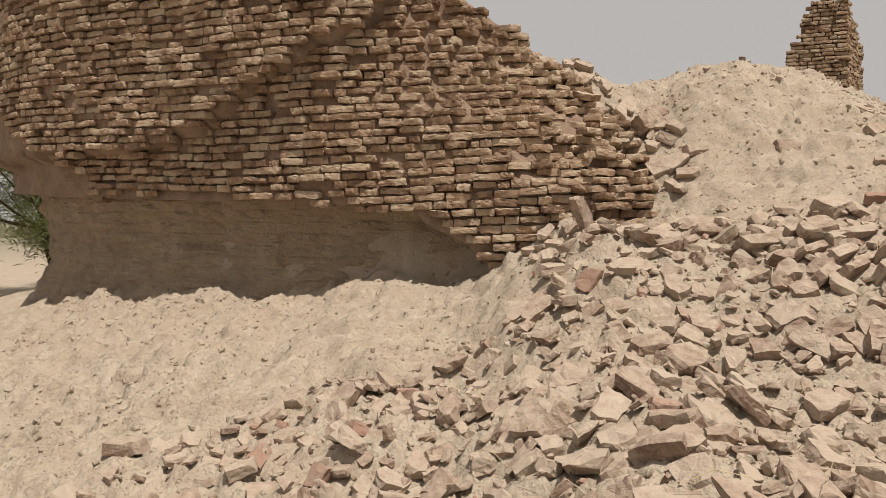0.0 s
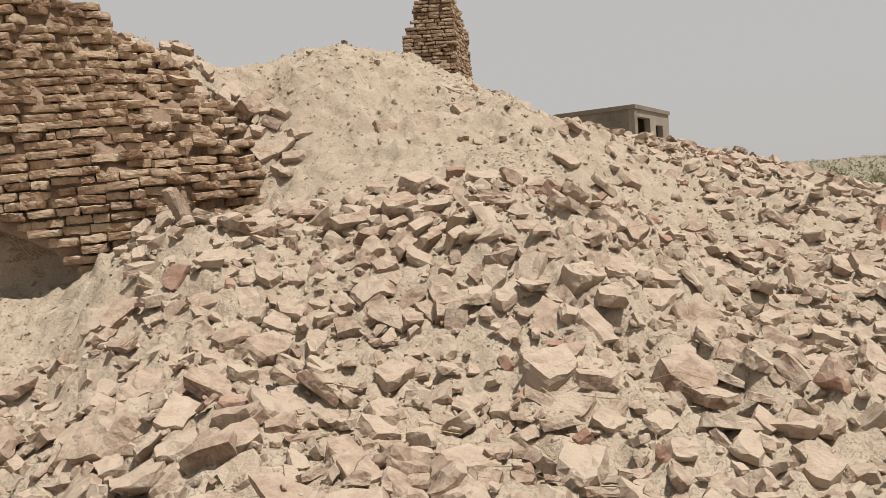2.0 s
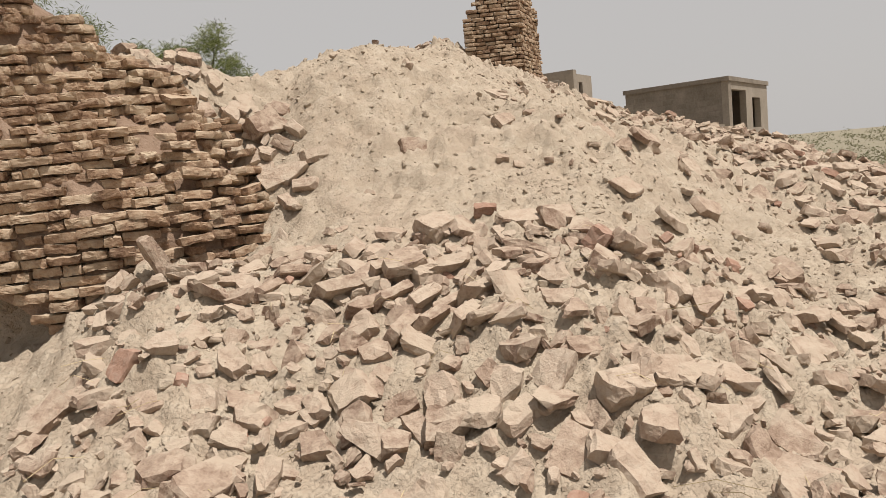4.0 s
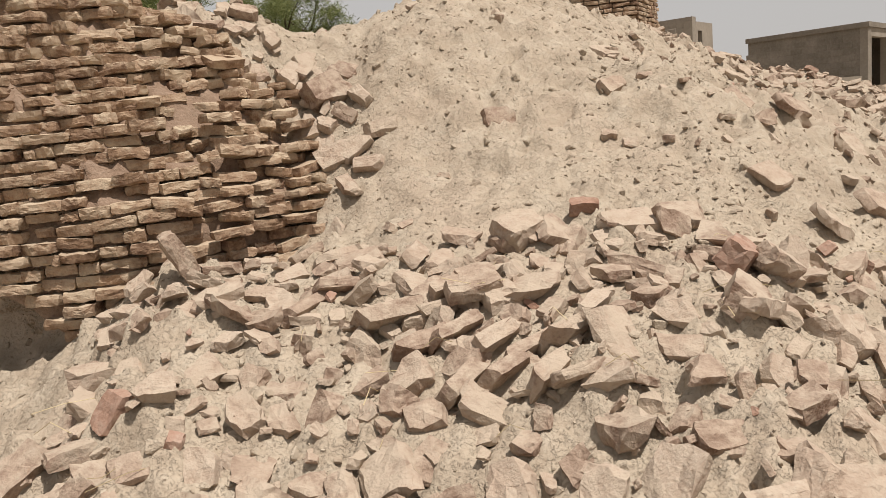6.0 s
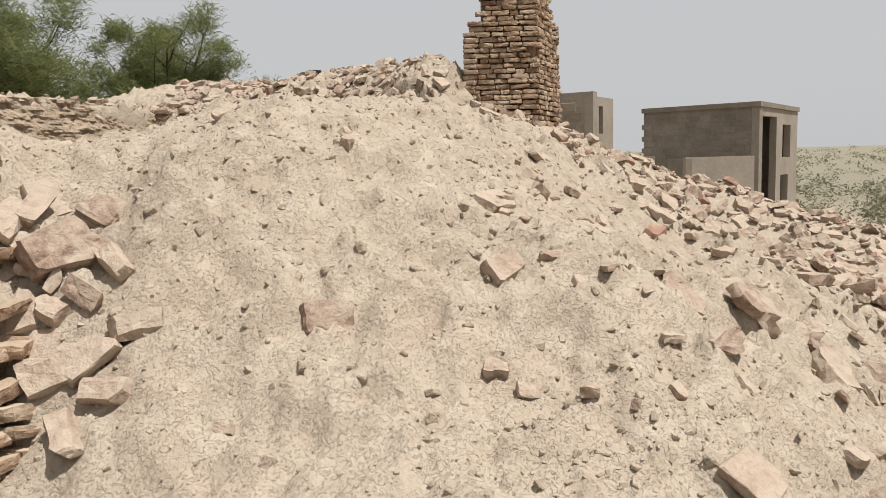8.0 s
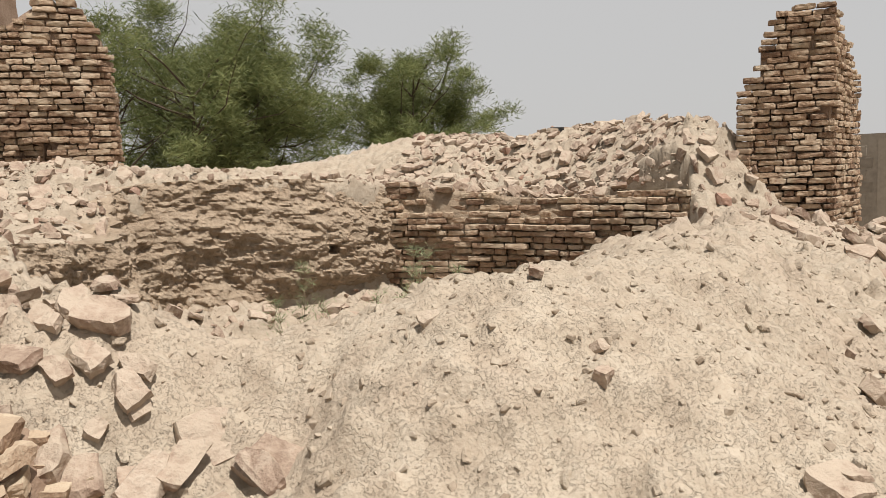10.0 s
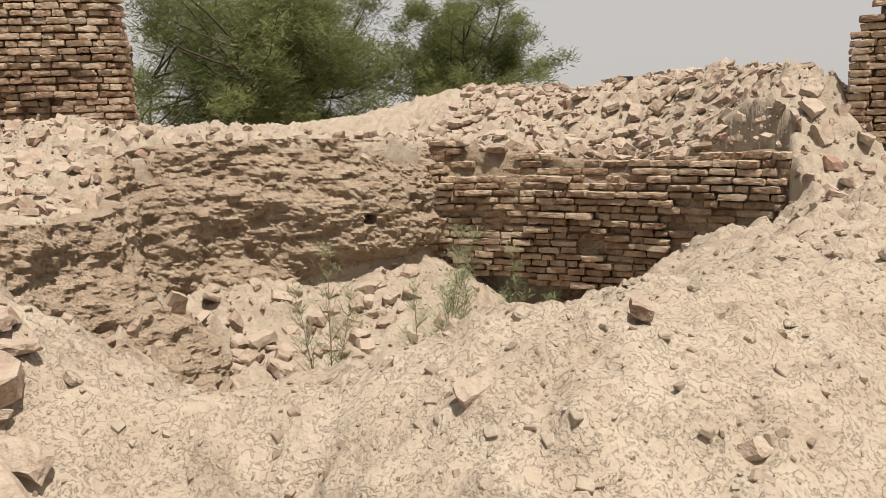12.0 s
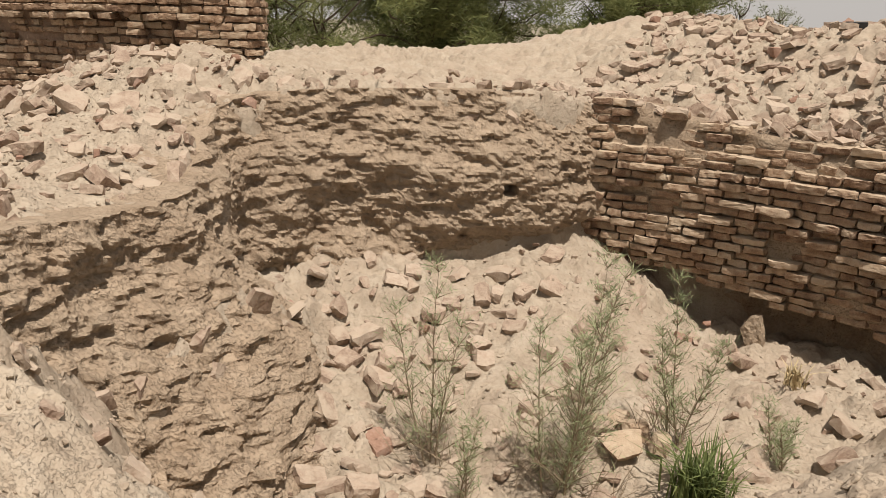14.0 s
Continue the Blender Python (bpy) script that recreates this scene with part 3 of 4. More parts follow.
# ---- the second ruined wall, beyond the pit ----
wall_2 = empty("ruined_wall", pose(0, 0, 0), label="stepped ruined brick wall with a projecting pier beyond the pit", category="wall", kind="structure")
W2R = Line([(-5.2, 15.0), (-4.4, 14.95), (-3.4, 14.85), (-2.5, 14.72)])
W2P = Line([(-2.42, 15.1), (-2.42, 14.45), (-2.36, 14.36), (-1.8, 14.5), (-1.2, 14.68), (-1.1, 14.74), (-1.5, 15.6)])
w2p_top = lerp_fn((0, 5.0), (0.6, 5.05), (0.9, 5.3), (1.3, 5.6), (1.6, 5.55), (1.9, 5.2), (2.2, 4.85), (2.9, 4.6))
w2p_out = lambda s, z: 0.03 + 0.03 * vnoise(s * 2, z * 2.5, 401) - 0.03 * (z - 3.7) - (0.16 if z < 3.98 and s < 1.3 else 0)
brickwork(wall_2, W2P, 3.1, 5.6, lambda s, z, r: z < w2p_top(s) + 0.05 * vnoise(s * 4, 2, 402) and not (z < 3.9 and s < 0.9 and r.random() < 0.5), w2p_out, 0.0735, 0.21, (-1.6, 14.5, 4.4), 403, 0.012, None, 240)
brickwork(wall_2, W2R, 3.1, 5.9, lambda s, z, r: not (3.72 < z < 3.98 and r.random() < 0.2), lambda s, z: (0.1 if 3.98 < z < 4.08 else -0.07 if z < 3.98 else 0.0) + 0.02 * vnoise(s * 2, z * 2.5, 404), 0.0735, 0.23, (-2.8, 14.7, 4.4), 405, 0.01, None, 200)
core(wall_2, W2P, lambda s: w2p_top(s) - 0.05, lambda s: 2.4 + 0 * s, lambda s, z: -0.05 - 0.03 * (z - 3.7) - np.where((z < 3.98) & (s < 1.3), 0.16, 0.0), 0.3, 411)
core(wall_2, W2R, lambda s: 5.85 + 0 * s, lambda s: 2.4 + 0 * s, lambda s, z: -0.05 - np.where(z < 3.98, 0.07, 0.0), 0.45, 412)

# ---- the pit's brick wall and earth bank ----
pit_wall = empty("ruined_wall", pose(0, 0, 0), label="shaded old brick wall lining the pit, undercut at its foot", category="wall", kind="structure")
PW = Line([(1.95, 15.0), (2.5, 14.9), (3.4, 14.62), (4.2, 14.25), (4.95, 13.83), (5.2, 13.6)])
pw_top = lambda s: hill_z(*PW.at(s)[:2]) + 0.03
pw_low = lerp_fn((0, 1.95), (0.6, 1.95), (1.4, 1.85), (2.4, 1.75), (3.8, 1.72))
brickwork(pit_wall, PW, 1.6, 4.4, lambda s, z, r: pw_low(s) < z < pw_top(s) + 0.05 * vnoise(s * 3, 4, 501) and vnoise(s * 2.3, z * 3, 502) < 0.8 and r.random() > 0.1 * (z > 3.0), lambda s, z: 0.05 * vnoise(s * 2.2, z * 3, 503) - 0.30 * max(0, z - 2.85) + 0.16 * (min(z, 2.85) - 2.5) + 0.02 * (z > 3.0) * vnoise(s * 9, z * 9, 6), 0.0735, 0.22, (3.2, 14.6, 2.6), 504, 0.028, lambda s, z: 0.0, 300)
core(pit_wall, PW, lambda s: pw_top(s) - 0.04, lambda s: pw_low(s) + 0.03, lambda s, z: -0.075 - 0.30 * np.maximum(0, z - 2.85) + 0.16 * (np.minimum(z, 2.85) - 2.5), 0.95, 511, M_EARTH)
core(pit_wall, PW, lambda s: pw_low(s) + 0.1, lambda s: 1.2 + 0 * s, lambda s, z: -0.62 + 0.1 * vnoise(s * 2, z * 2, 4), 0.4, 512, M_EARTH, "undercut_earth", 0.06, 16, 0.05)

bank = empty("earth_bank", pose(0, 0, 0), label="eroded layered clay bank with a small burrow hole", category="earth bank", kind="structure")
EB = Line([(0.25, 9.9), (0.05, 10.5), (0.1, 11.1), (0.2, 11.7), (0.0, 12.25), (-0.35, 12.9), (0.1, 13.5), (0.8, 14.0), (1.37, 14.3), (1.85, 14.6), (2.1, 15.05)])
eb_top = lambda s: hill_z(*[q - 0.4 * w for q, w in zip(EB.at(s)[:2], (EB.at(s)[3], -EB.at(s)[2]))]) - 0.02
HOLE_S = EB.s_of_x(1.42)


def eb_face(s, z):
    s, z = np.asarray(s, float), np.asarray(z, float)
    strata = 0.09 * fbm(s * 1.2, z * 2.0, 3, 602) + 0.055 * (0.35 - np.abs(fbm(s * 4.2, z * 5.6, 4, 603, 0.6))) + 0.02 * fbm(s * 3.4, z * 15, 4, 605, 0.6) + 0.014 * fbm(s * 15, z * 30, 2, 604)
    under = -0.3 * np.clip((2.35 - z) / 0.3, 0, 1) * sstep(HOLE_S - 1.0, HOLE_S - 0.4, s)
    hole = -0.35 * np.exp(-(((s - HOLE_S) / 0.05) ** 4 + ((z - 2.66) / 0.04) ** 4))
    toe = (0.12 + 0.5 * sstep(3.0, 2.5, s)) * np.maximum(0, 2.75 - z) * (1 - sstep(HOLE_S - 1.6, HOLE_S - 0.8, s))
    notch = -0.07 * np.exp(-((s - 3.05 - 0.2 * (z - 2)) / 0.16) ** 2)
    return strata + under + hole + toe + notch - 0.35 * np.clip(z - 2.85, 0, 1)


core(bank, EB, eb_top, lambda s: 1.2 + 0 * s, eb_face, 0.5, 65, M_EARTH, "clay_face", 0.018, 120, 0.012, False)

# ---- rubble ----
STONES = variants("stone", 20, (0.2, 0.13, 0.065), lambda i: 2 + i % 3, 0.012, 0.12, M_RUBBLE, 500, 1)
SLABS = variants("slab", 10, (0.23, 0.17, 0.055), lambda i: 2 + i % 3, 0.012, 0.12, M_RUBBLE, 560, 1)
REDS = variants("red_stone", 4, (0.17, 0.12, 0.07), lambda i: 3, 0.009, 0.12, M_REDBRICK, 590, 1)
CHIPS = variants("chip", 6, (0.05, 0.035, 0.02), lambda i: 2, 0.003, 0.2, M_PEBBLE, 620)


FLAT = ground_z(GX, GY, False)
FULL = np.array([v.co.z for v in ground.data.vertices]).reshape(GX.shape)


def lookup(table, x, y):
    """Height of the laid-out ground between its grid points."""
    i = min(max(int(np.searchsorted(gx, x)) - 1, 0), len(gx) - 2)
    j = min(max(int(np.searchsorted(gy, y)) - 1, 0), len(gy) - 2)
    u, v = (x - gx[i]) / (gx[i + 1] - gx[i]), (y - gy[j]) / (gy[j + 1] - gy[j])
    return float((table[i, j] * (1 - u) + table[i + 1, j] * u) * (1 - v) + (table[i, j + 1] * (1 - u) + table[i + 1, j + 1] * u) * v)


def normal_at(x, y, e=0.1):
    return Vector((-(lookup(FLAT, x + e, y) - lookup(FLAT, x - e, y)) / (2 * e), -(lookup(FLAT, x, y + e) - lookup(FLAT, x, y - e)) / (2 * e), 1)).normalized()


def on_cap(x, y):
    """Over the brick lining of the pit, whose top carries the ground."""
    return 2.2 < x < 5.5 and y > 13.5 and y > np.interp(x, (1.95, 2.5, 3.4, 4.2, 4.95, 5.2), (15.0, 14.9, 14.62, 14.25, 13.83, 13.6)) + 0.1


def lay(x, y, r, sink, tilt, scale, lift=0.0):
    """A pose for a stone lying on the slope."""
    q = normal_at(x, y).to_track_quat("Z", "Y").to_matrix().to_4x4()
    turn = Matrix.Rotation(r.uniform(0, 6.283), 4, "Z")
    lean = Matrix.Rotation(r.gauss(0, tilt), 4, "X") @ Matrix.Rotation(r.gauss(0, tilt), 4, "Y")
    base = max(lookup(FULL, x, y), float(hill_z(x, y)) if on_cap(x, y) else -9.0)
    return Matrix.Translation((x, y, base + sink + lift)) @ q @ turn @ lean @ Matrix.Diagonal((*[scale * r.uniform(0.85, 1.2) for _ in range(3)], 1))


def scatter(density, x0, x1, y0, y1, tries, gap, seed):
    """Points by dart throwing; density from 0 to 1."""
    r = random.Random(seed)
    cell, pts = {}, []
    for _ in range(tries):
        x, y = r.uniform(x0, x1), r.uniform(y0, y1)
        d = density(x, y)
        if r.random() > d:
            continue
        g = gap * (1.0 if d > 0.5 else 1.3)
        i, j = int(x / gap), int(y / gap)
        if any((x - u) ** 2 + (y - v) ** 2 < g * g for a in (-1, 0, 1) for b in (-1, 0, 1) for u, v in cell.get((i + a, j + b), ())):
            continue
        cell.setdefault((i, j), []).append((x, y))
        pts.append((x, y))
    return pts


def heap(x, y):
    """Where the brick rubble lies thick, in front of the mound and down its flank."""
    n = float(vnoise(x * 0.9, y * 0.9, 81))
    edge = 5.95 + 0.25 * n - 0.9 * max(0, 2.1 - x) * (x < 2.1) * 0.35 - 0.5 * max(0, x - 3.4)
    d = 0.0
    fade = float(sstep(1.2, 2.6, y + 0.4 * n))
    left = -1.95 - 0.25 * (y - 4)
    if y < edge and x > left + 0.5 * n:
        d = min(1.0, (x - left) / 1.3) * fade
    if x > 4.0 + 0.15 * n and y >= edge:
        d = max(d, 0.02 + float(sstep(5.7, 7.0, x + 0.12 * (y - 6) + 0.4 * n)) * 0.65)
    if 0.7 < x < 2.3 and 5.2 < y < 6.9:
        d = max(d, 0.7 * float(sstep(7.1 - 0.15 * x, 6.1, y)))
    return d


def rim(x, y):
    """Loose bricks round the far rim of the pit and on the ridge."""
    if on_cap(x, y):
        return 0.65
    if pit_depth(np.array(x), np.array(y)) > 0.05:
        return 0.4 if x < 1.5 and y < 13.4 else 0.12
    if y < 9.6 or (y < 12 and x > 0.2):
        return 0.0
    n = 0.5 + 0.5 * float(vnoise(x * 0.8, y * 0.8, 91))
    if x < 0.1 and y < 14:
        return 0.4 + 0.6 * n * (x > -2.6)
    return (0.75 if y < 16.0 else 0.45) * (0.35 + n) * float(sstep(0.2, 2.6, x + (16 - y) * 0.5))


def ruin_top(x, y):
    """Bricks fallen over the broken end of the great wall."""
    return 1.0 if 7.55 < y < 8.8 and x < 2.0 - 0.72 * (y - 7.75) + 0.12 * float(vnoise(x * 3, y * 3, 96)) else 0.0


def build_rubble(pts, label, group, cam_pt, singles, seed, tilt, name="loose_brick", sizes=(0.42, 0.55, 0.65, 0.75, 0.85, 0.95, 1.08), lift=0.0):
    r = random.Random(seed)
    placed = []
    for x, y in pts:
        t = r.random()
        if t < 0.022:
            pool = REDS
        elif t < 0.75:
            pool = STONES
        else:
            pool = SLABS
        k = r.randrange(len(pool))
        sc = r.choice(sizes)
        placed.append(((x - cam_pt[0]) ** 2 + (y - cam_pt[1]) ** 2, pool, k, lay(x, y, r, 0.004, tilt, sc, lift + r.uniform(0, 0.03))))
    placed.sort(key=lambda q: q[0])
    for _, pool, k, m in placed[:singles]:
        red = pool is REDS
        tagged(new(name, pool[k][0]), "broken red brick lying in the rubble" if red else label, "brick", group).matrix_world = m
    for pool, mat, what in ((STONES + SLABS, M_RUBBLE, label), (REDS, M_REDBRICK, "broken red bricks lying in the rubble")):
        rest = [(p[k], m) for _, p, k, m in placed[singles:] if (p is REDS) == (mat is M_REDBRICK)]
        if rest:
            tagged(new("rubble", joined("rubble", rest, mat)), "field of broken dusty bricks", "rubble", kind="stuff")


build_rubble(scatter(heap, -2.5, 9.5, 1.2, 12.0, 30000, 0.125, 1), "broken dusty brick lying in the rubble heap", "bricks of the rubble heap", (2.0, 3.6), 210, 11, 0.34)
build_rubble(scatter(rim, -5.0, 8.5, 9.6, 20.0, 12000, 0.165, 2), "broken dusty brick on the pit's far rim", "bricks round the pit", (1.5, 12.5), 80, 12, 0.27, sizes=(0.5, 0.65, 0.75, 0.85, 0.95, 1.05, 1.15))
build_rubble(scatter(lambda x, y: 0.5 * heap(x, y), -2.6, 9.0, 1.6, 11.5, 40000, 0.075, 5), "small broken bricks", "small bricks", (2.0, 3.6), 0, 13, 0.6, sizes=(0.2, 0.28, 0.35, 0.45))
build_rubble(scatter(lambda x, y: 0.7 * rim(x, y), -5.0, 8.0, 9.6, 19.0, 16000, 0.09, 6), "small broken bricks", "small bricks", (1.5, 12.5), 0, 14, 0.6, sizes=(0.2, 0.28, 0.35, 0.45))
build_rubble(scatter(ruin_top, -0.2, 2.0, 7.4, 9.4, 2500, 0.11, 7), "dusty broken brick piled on the wall's ruined top", "bricks on the wall's ruined top", (1.3, 8.0), 30, 15, 0.22, sizes=(0.5, 0.65, 0.8, 0.95), lift=0.0)


def chip_density(x, y):
    return 0.25 + 0.75 * max(0.0, float(vnoise(x * 1.1, y * 1.1, 95)))


r_ = random.Random(31)
chips = [(CHIPS[r_.randrange(len(CHIPS))], lay(x, y, r_, 0.002, 0.5, r_.choice((0.2, 0.2, 0.25, 0.3, 0.3, 0.35, 0.4, 0.5, 0.8)))) for x, y in scatter(chip_density, -4, 7.5, 2.6, 16.0, 70000, 0.026, 3)]
tagged(new("small_chips", joined("small_chips", chips, M_PEBBLE)), "small brick chips and clods strewn on the sand", "debris", kind="stuff")

CLODS = variants("clod", 8, (0.06, 0.048, 0.032), lambda i: 1 + i % 2, 0.006, 0.25, M_SAND, 660)
r_ = random.Random(37)
clods = [(CLODS[r_.randrange(len(CLODS))], lay(x, y, r_, -0.003, 0.5, r_.choice((0.2, 0.25, 0.3, 0.3, 0.35, 0.4, 0.5, 0.7, 1.0)))) for x, y in scatter(lambda x, y: 0.1 + 0.8 * max(0.0, float(vnoise(x * 1.6, y * 1.6, 97))), -4, 7.0, 2.8, 12.5, 36000, 0.04, 8)]
tagged(new("clods", joined("clods", clods, M_SAND)), "dried sandy clods lying on the mound", "debris", kind="stuff")

# ---- larger blocks lying about the mound ----
def boulder(x, y, size, yaw, tip, seed, label, lift=0.0, group="larger fallen blocks", material=M_RUBBLE):
    me = bm_mesh("stone_block", chipped(seed, size, 2, 0.003 + 0.075 * min(size), 0.1, 3), material)
    ob = tagged(new("stone_block", me), label, "stone", group)
    up = normal_at(x, y).to_track_quat("Z", "Y").to_matrix().to_4x4()
    ob.matrix_world = Matrix.Translation((x, y, lookup(FULL, x, y) + size[2] * 0.25 + lift)) @ up @ pose(0, 0, 0, tip, tip * 0.4, yaw)
    return ob


boulder(1.9, 8.2, (0.24, 0.22, 0.06), 20, 14, 901, "pale square slab leaning at the wall's broken end", -0.04)
boulder(2.16, 8.12, (0.22, 0.27, 0.08), 70, 22, 902, "pinkish square slab leaning at the wall's broken end", -0.02)
boulder(1.98, 7.8, (0.30, 0.24, 0.15), 50, 30, 903, "grey angular block at the wall's broken end", 0.06)
boulder(2.0, 7.4, (0.26, 0.16, 0.07), 35, 15, 904, "pale brick lying at the wall's broken end", 0.04)
boulder(2.2, 7.25, (0.24, 0.10, 0.06), 5, 5, 905, "pale brick lying at the wall's broken end", 0.03)
r_ = random.Random(5)
for i, (x, y) in enumerate(((1.75, 7.95), (1.85, 8.05), (2.12, 8.05), (2.08, 7.62), (2.2, 7.7), (1.95, 7.62), (2.12, 7.4), (2.3, 7.42), (2.05, 7.15), (1.62, 8.15), (1.5, 6.62), (1.75, 6.72), (1.3, 6.5), (1.95, 6.95))):
    boulder(x, y, (r_.uniform(0.14, 0.26), r_.uniform(0.09, 0.15), r_.uniform(0.05, 0.08)), r_.uniform(-60, 60), r_.uniform(-25, 30), 860 + i, "dusty loose brick fallen at the wall's broken end", 0.03, "loose bricks at the wall's end")
boulder(1.1, 6.42, (0.17, 0.09, 0.26), 20, 14, 906, "pale slab standing on edge at the wall's foot", 0.08)
boulder(4.3, 6.16, (0.24, 0.20, 0.05), 15, 4, 907, "pale flat brick lying alone on the slope", 0.02)
boulder(2.8, 5.87, (0.22, 0.18, 0.12), 40, 12, 908, "grey angular block on top of the rubble heap", 0.04)
boulder(3.18, 6.02, (0.14, 0.10, 0.08), 10, 12, 909, "reddish broken brick on top of the rubble heap", 0.03, material=M_REDBRICK)
boulder(3.86, 7.3, (0.19, 0.13, 0.08), 30, 25, 910, "angular stone half sunk in the mound", 0.0)
boulder(4.6, 7.9, (0.26, 0.11, 0.07), -40, 20, 911, "angular pinkish stone half sunk in the mound", 0.0)
boulder(4.37, 8.1, (0.12, 0.09, 0.06), 20, 15, 921, "small dark stone half sunk in the mound", 0.0)
boulder(4.0, 7.85, (0.2, 0.14, 0.05), 10, 8, 922, "flat pale stone half sunk in the mound", 0.0)
boulder(3.06, 7.25, (0.22, 0.14, 0.08), 5, 20, 923, "pinkish clay ledge stone sunk in the mound", -0.01)
boulder(5.09, 7.2, (0.26, 0.16, 0.06), -30, 10, 924, "flat pinkish brick lying on the mound's flank", 0.0)
boulder(4.97, 6.17, (0.28, 0.18, 0.07), -35, 12, 925, "flat pale brick lying on the mound's flank", 0.01)
boulder(5.8, 8.45, (0.2, 0.12, 0.06), 15, 10, 926, "flat pale brick lying on the mound's flank", 0.01)
boulder(3.62, 5.3, (0.2, 0.14, 0.13), 20, 20, 927, "dark reddish broken brick on the rubble heap", 0.05, material=M_REDBRICK)
boulder(3.74, 5.2, (0.17, 0.15, 0.12), 55, 25, 928, "tan angular block on the rubble heap", 0.03)
boulder(3.41, 4.88, (0.26, 0.18, 0.1), 30, 20, 929, "tan angular block on the rubble heap", 0.06)
boulder(3.7, 4.73, (0.24, 0.18, 0.12), -20, 25, 930, "pinkish angular block on the rubble heap", 0.05)
boulder(2.96, 5.8, (0.26, 0.2, 0.05), 60, 30, 931, "pale flat slab leaning on the rubble heap", 0.03)
boulder(3.3, 5.72, (0.28, 0.17, 0.06), 5, 6, 932, "pale flat brick on top of the rubble heap", 0.03)
boulder(3.62, 5.78, (0.26, 0.2, 0.05), -8, 5, 933, "pale flat brick on top of the rubble heap", 0.03)
boulder(2.46, 5.36, (0.24, 0.17, 0.07), 35, 10, 934, "pinkish flat slab lying over the leaning bricks", 0.09)
boulder(3.04, 4.03, (0.22, 0.14, 0.12), 10, 12, 935, "pale squared brick on the rubble heap", 0.03)
boulder(3.28, 4.06, (0.22, 0.16, 0.1), -15, 18, 936, "pale squared brick on the rubble heap", 0.02)
boulder(2.32, 4.24, (0.24, 0.17, 0.14), 20, 12, 937, "tan rounded block on the rubble heap", 0.03)
boulder(2.0, 4.36, (0.26, 0.12, 0.06), -25, 20, 938, "pale flat brick on the rubble heap", 0.04)
boulder(2.5, 3.5, (0.26, 0.2, 0.13), 40, 16, 939, "large tan block among the rubble", 0.02)
boulder(3.0, 3.15, (0.28, 0.22, 0.14), 15, 14, 946, "large pale block among the rubble", 0.02)
boulder(1.33, 4.37, (0.3, 0.18, 0.1), 15, 14, 947, "tan slab among the rubble", 0.04)
boulder(0.53, 3.95, (0.26, 0.2, 0.11), 25, 12, 948, "tan block among the rubble", 0.03)
r_ = random.Random(23)
for i, (x, y) in enumerate(((2.1, 5.42), (2.2, 5.46), (2.3, 5.42), (2.4, 5.48), (2.5, 5.5), (2.2, 5.22), (2.34, 5.2), (2.5, 5.08), (2.62, 5.02), (2.74, 4.98), (2.44, 4.9), (2.58, 4.78), (2.86, 5.06), (2.72, 4.74), (2.32, 4.96), (1.75, 5.75), (1.9, 5.85))):
    boulder(x, y, (r_.uniform(0.2, 0.32), r_.uniform(0.05, 0.075), r_.uniform(0.13, 0.18)), r_.uniform(45, 78), r_.uniform(20, 48), 880 + i, "pinkish brick standing on edge in a leaning row", -0.02, "leaning bricks in the rubble heap")
r_ = random.Random(24)
for i, (x, y) in enumerate(((0.39, 12.38), (0.56, 11.76), (1.0, 12.32), (1.0, 12.52), (1.15, 11.62), (0.6, 12.7), (0.75, 12.5), (0.5, 12.9), (0.85, 11.9), (0.45, 12.1), (0.7, 11.5), (0.95, 11.45), (0.4, 11.35), (1.3, 12.0), (1.4, 13.6), (1.9, 13.8), (2.2, 13.6), (0.8, 13.3))):
    boulder(x, y, (r_.uniform(0.16, 0.24), r_.uniform(0.11, 0.15), r_.uniform(0.05, 0.08)), r_.uniform(-70, 70), r_.uniform(5, 28), 1060 + i, "tan broken brick lying on the pit's slope", 0.02, "bricks on the pit's slope")
boulder(3.63, 6.8, (0.09, 0.08, 0.07), 0, 10, 912, "small rounded stone on the mound", 0.01)
boulder(2.28, 8.97, (0.11, 0.08, 0.06), 10, 10, 913, "reddish stone lying on the pit's near edge", 0.02)
boulder(3.13, 8.57, (0.08, 0.06, 0.035), 60, 8, 914, "pale stone on the mound's crest", 0.02)
boulder(3.5, 14.62, (0.2, 0.16, 0.26), 30, 4, 915, "dark pointed stone standing in the undercut", 0.03, material=M_EARTH)
boulder(2.62, 12.2, (0.26, 0.2, 0.05), 25, 6, 916, "flat square brick lying in the pit", 0.03, material=M_BRICK)
for i, (x, y, w, h) in enumerate(((2.45, 12.38, 0.2, 0.15), (2.66, 12.42, 0.17, 0.13), (2.82, 12.3, 0.14, 0.1), (2.38, 12.2, 0.12, 0.08), (2.55, 12.55, 0.16, 0.1))):
    boulder(x, y, (w, w * 0.75, h), 37 * i, 10 + 5 * i, 940 + i, "dark brown rock lying in a cluster in the pit", 0.03, "rocks in the pit", M_BRICK)
r_ = random.Random(78)
for i in range(46):
    x, y, w = r_.uniform(0.7, 3.6), r_.uniform(11.3, 14.0), r_.uniform(0.06, 0.17)
    boulder(x, y, (w, w * r_.uniform(0.6, 0.9), w * r_.uniform(0.4, 0.65)), r_.uniform(0, 180), r_.uniform(0, 30), 1000 + i, "pinkish-tan clod or stone on the pit floor", 0.01, "stones on the pit floor")
r_ = random.Random(77)
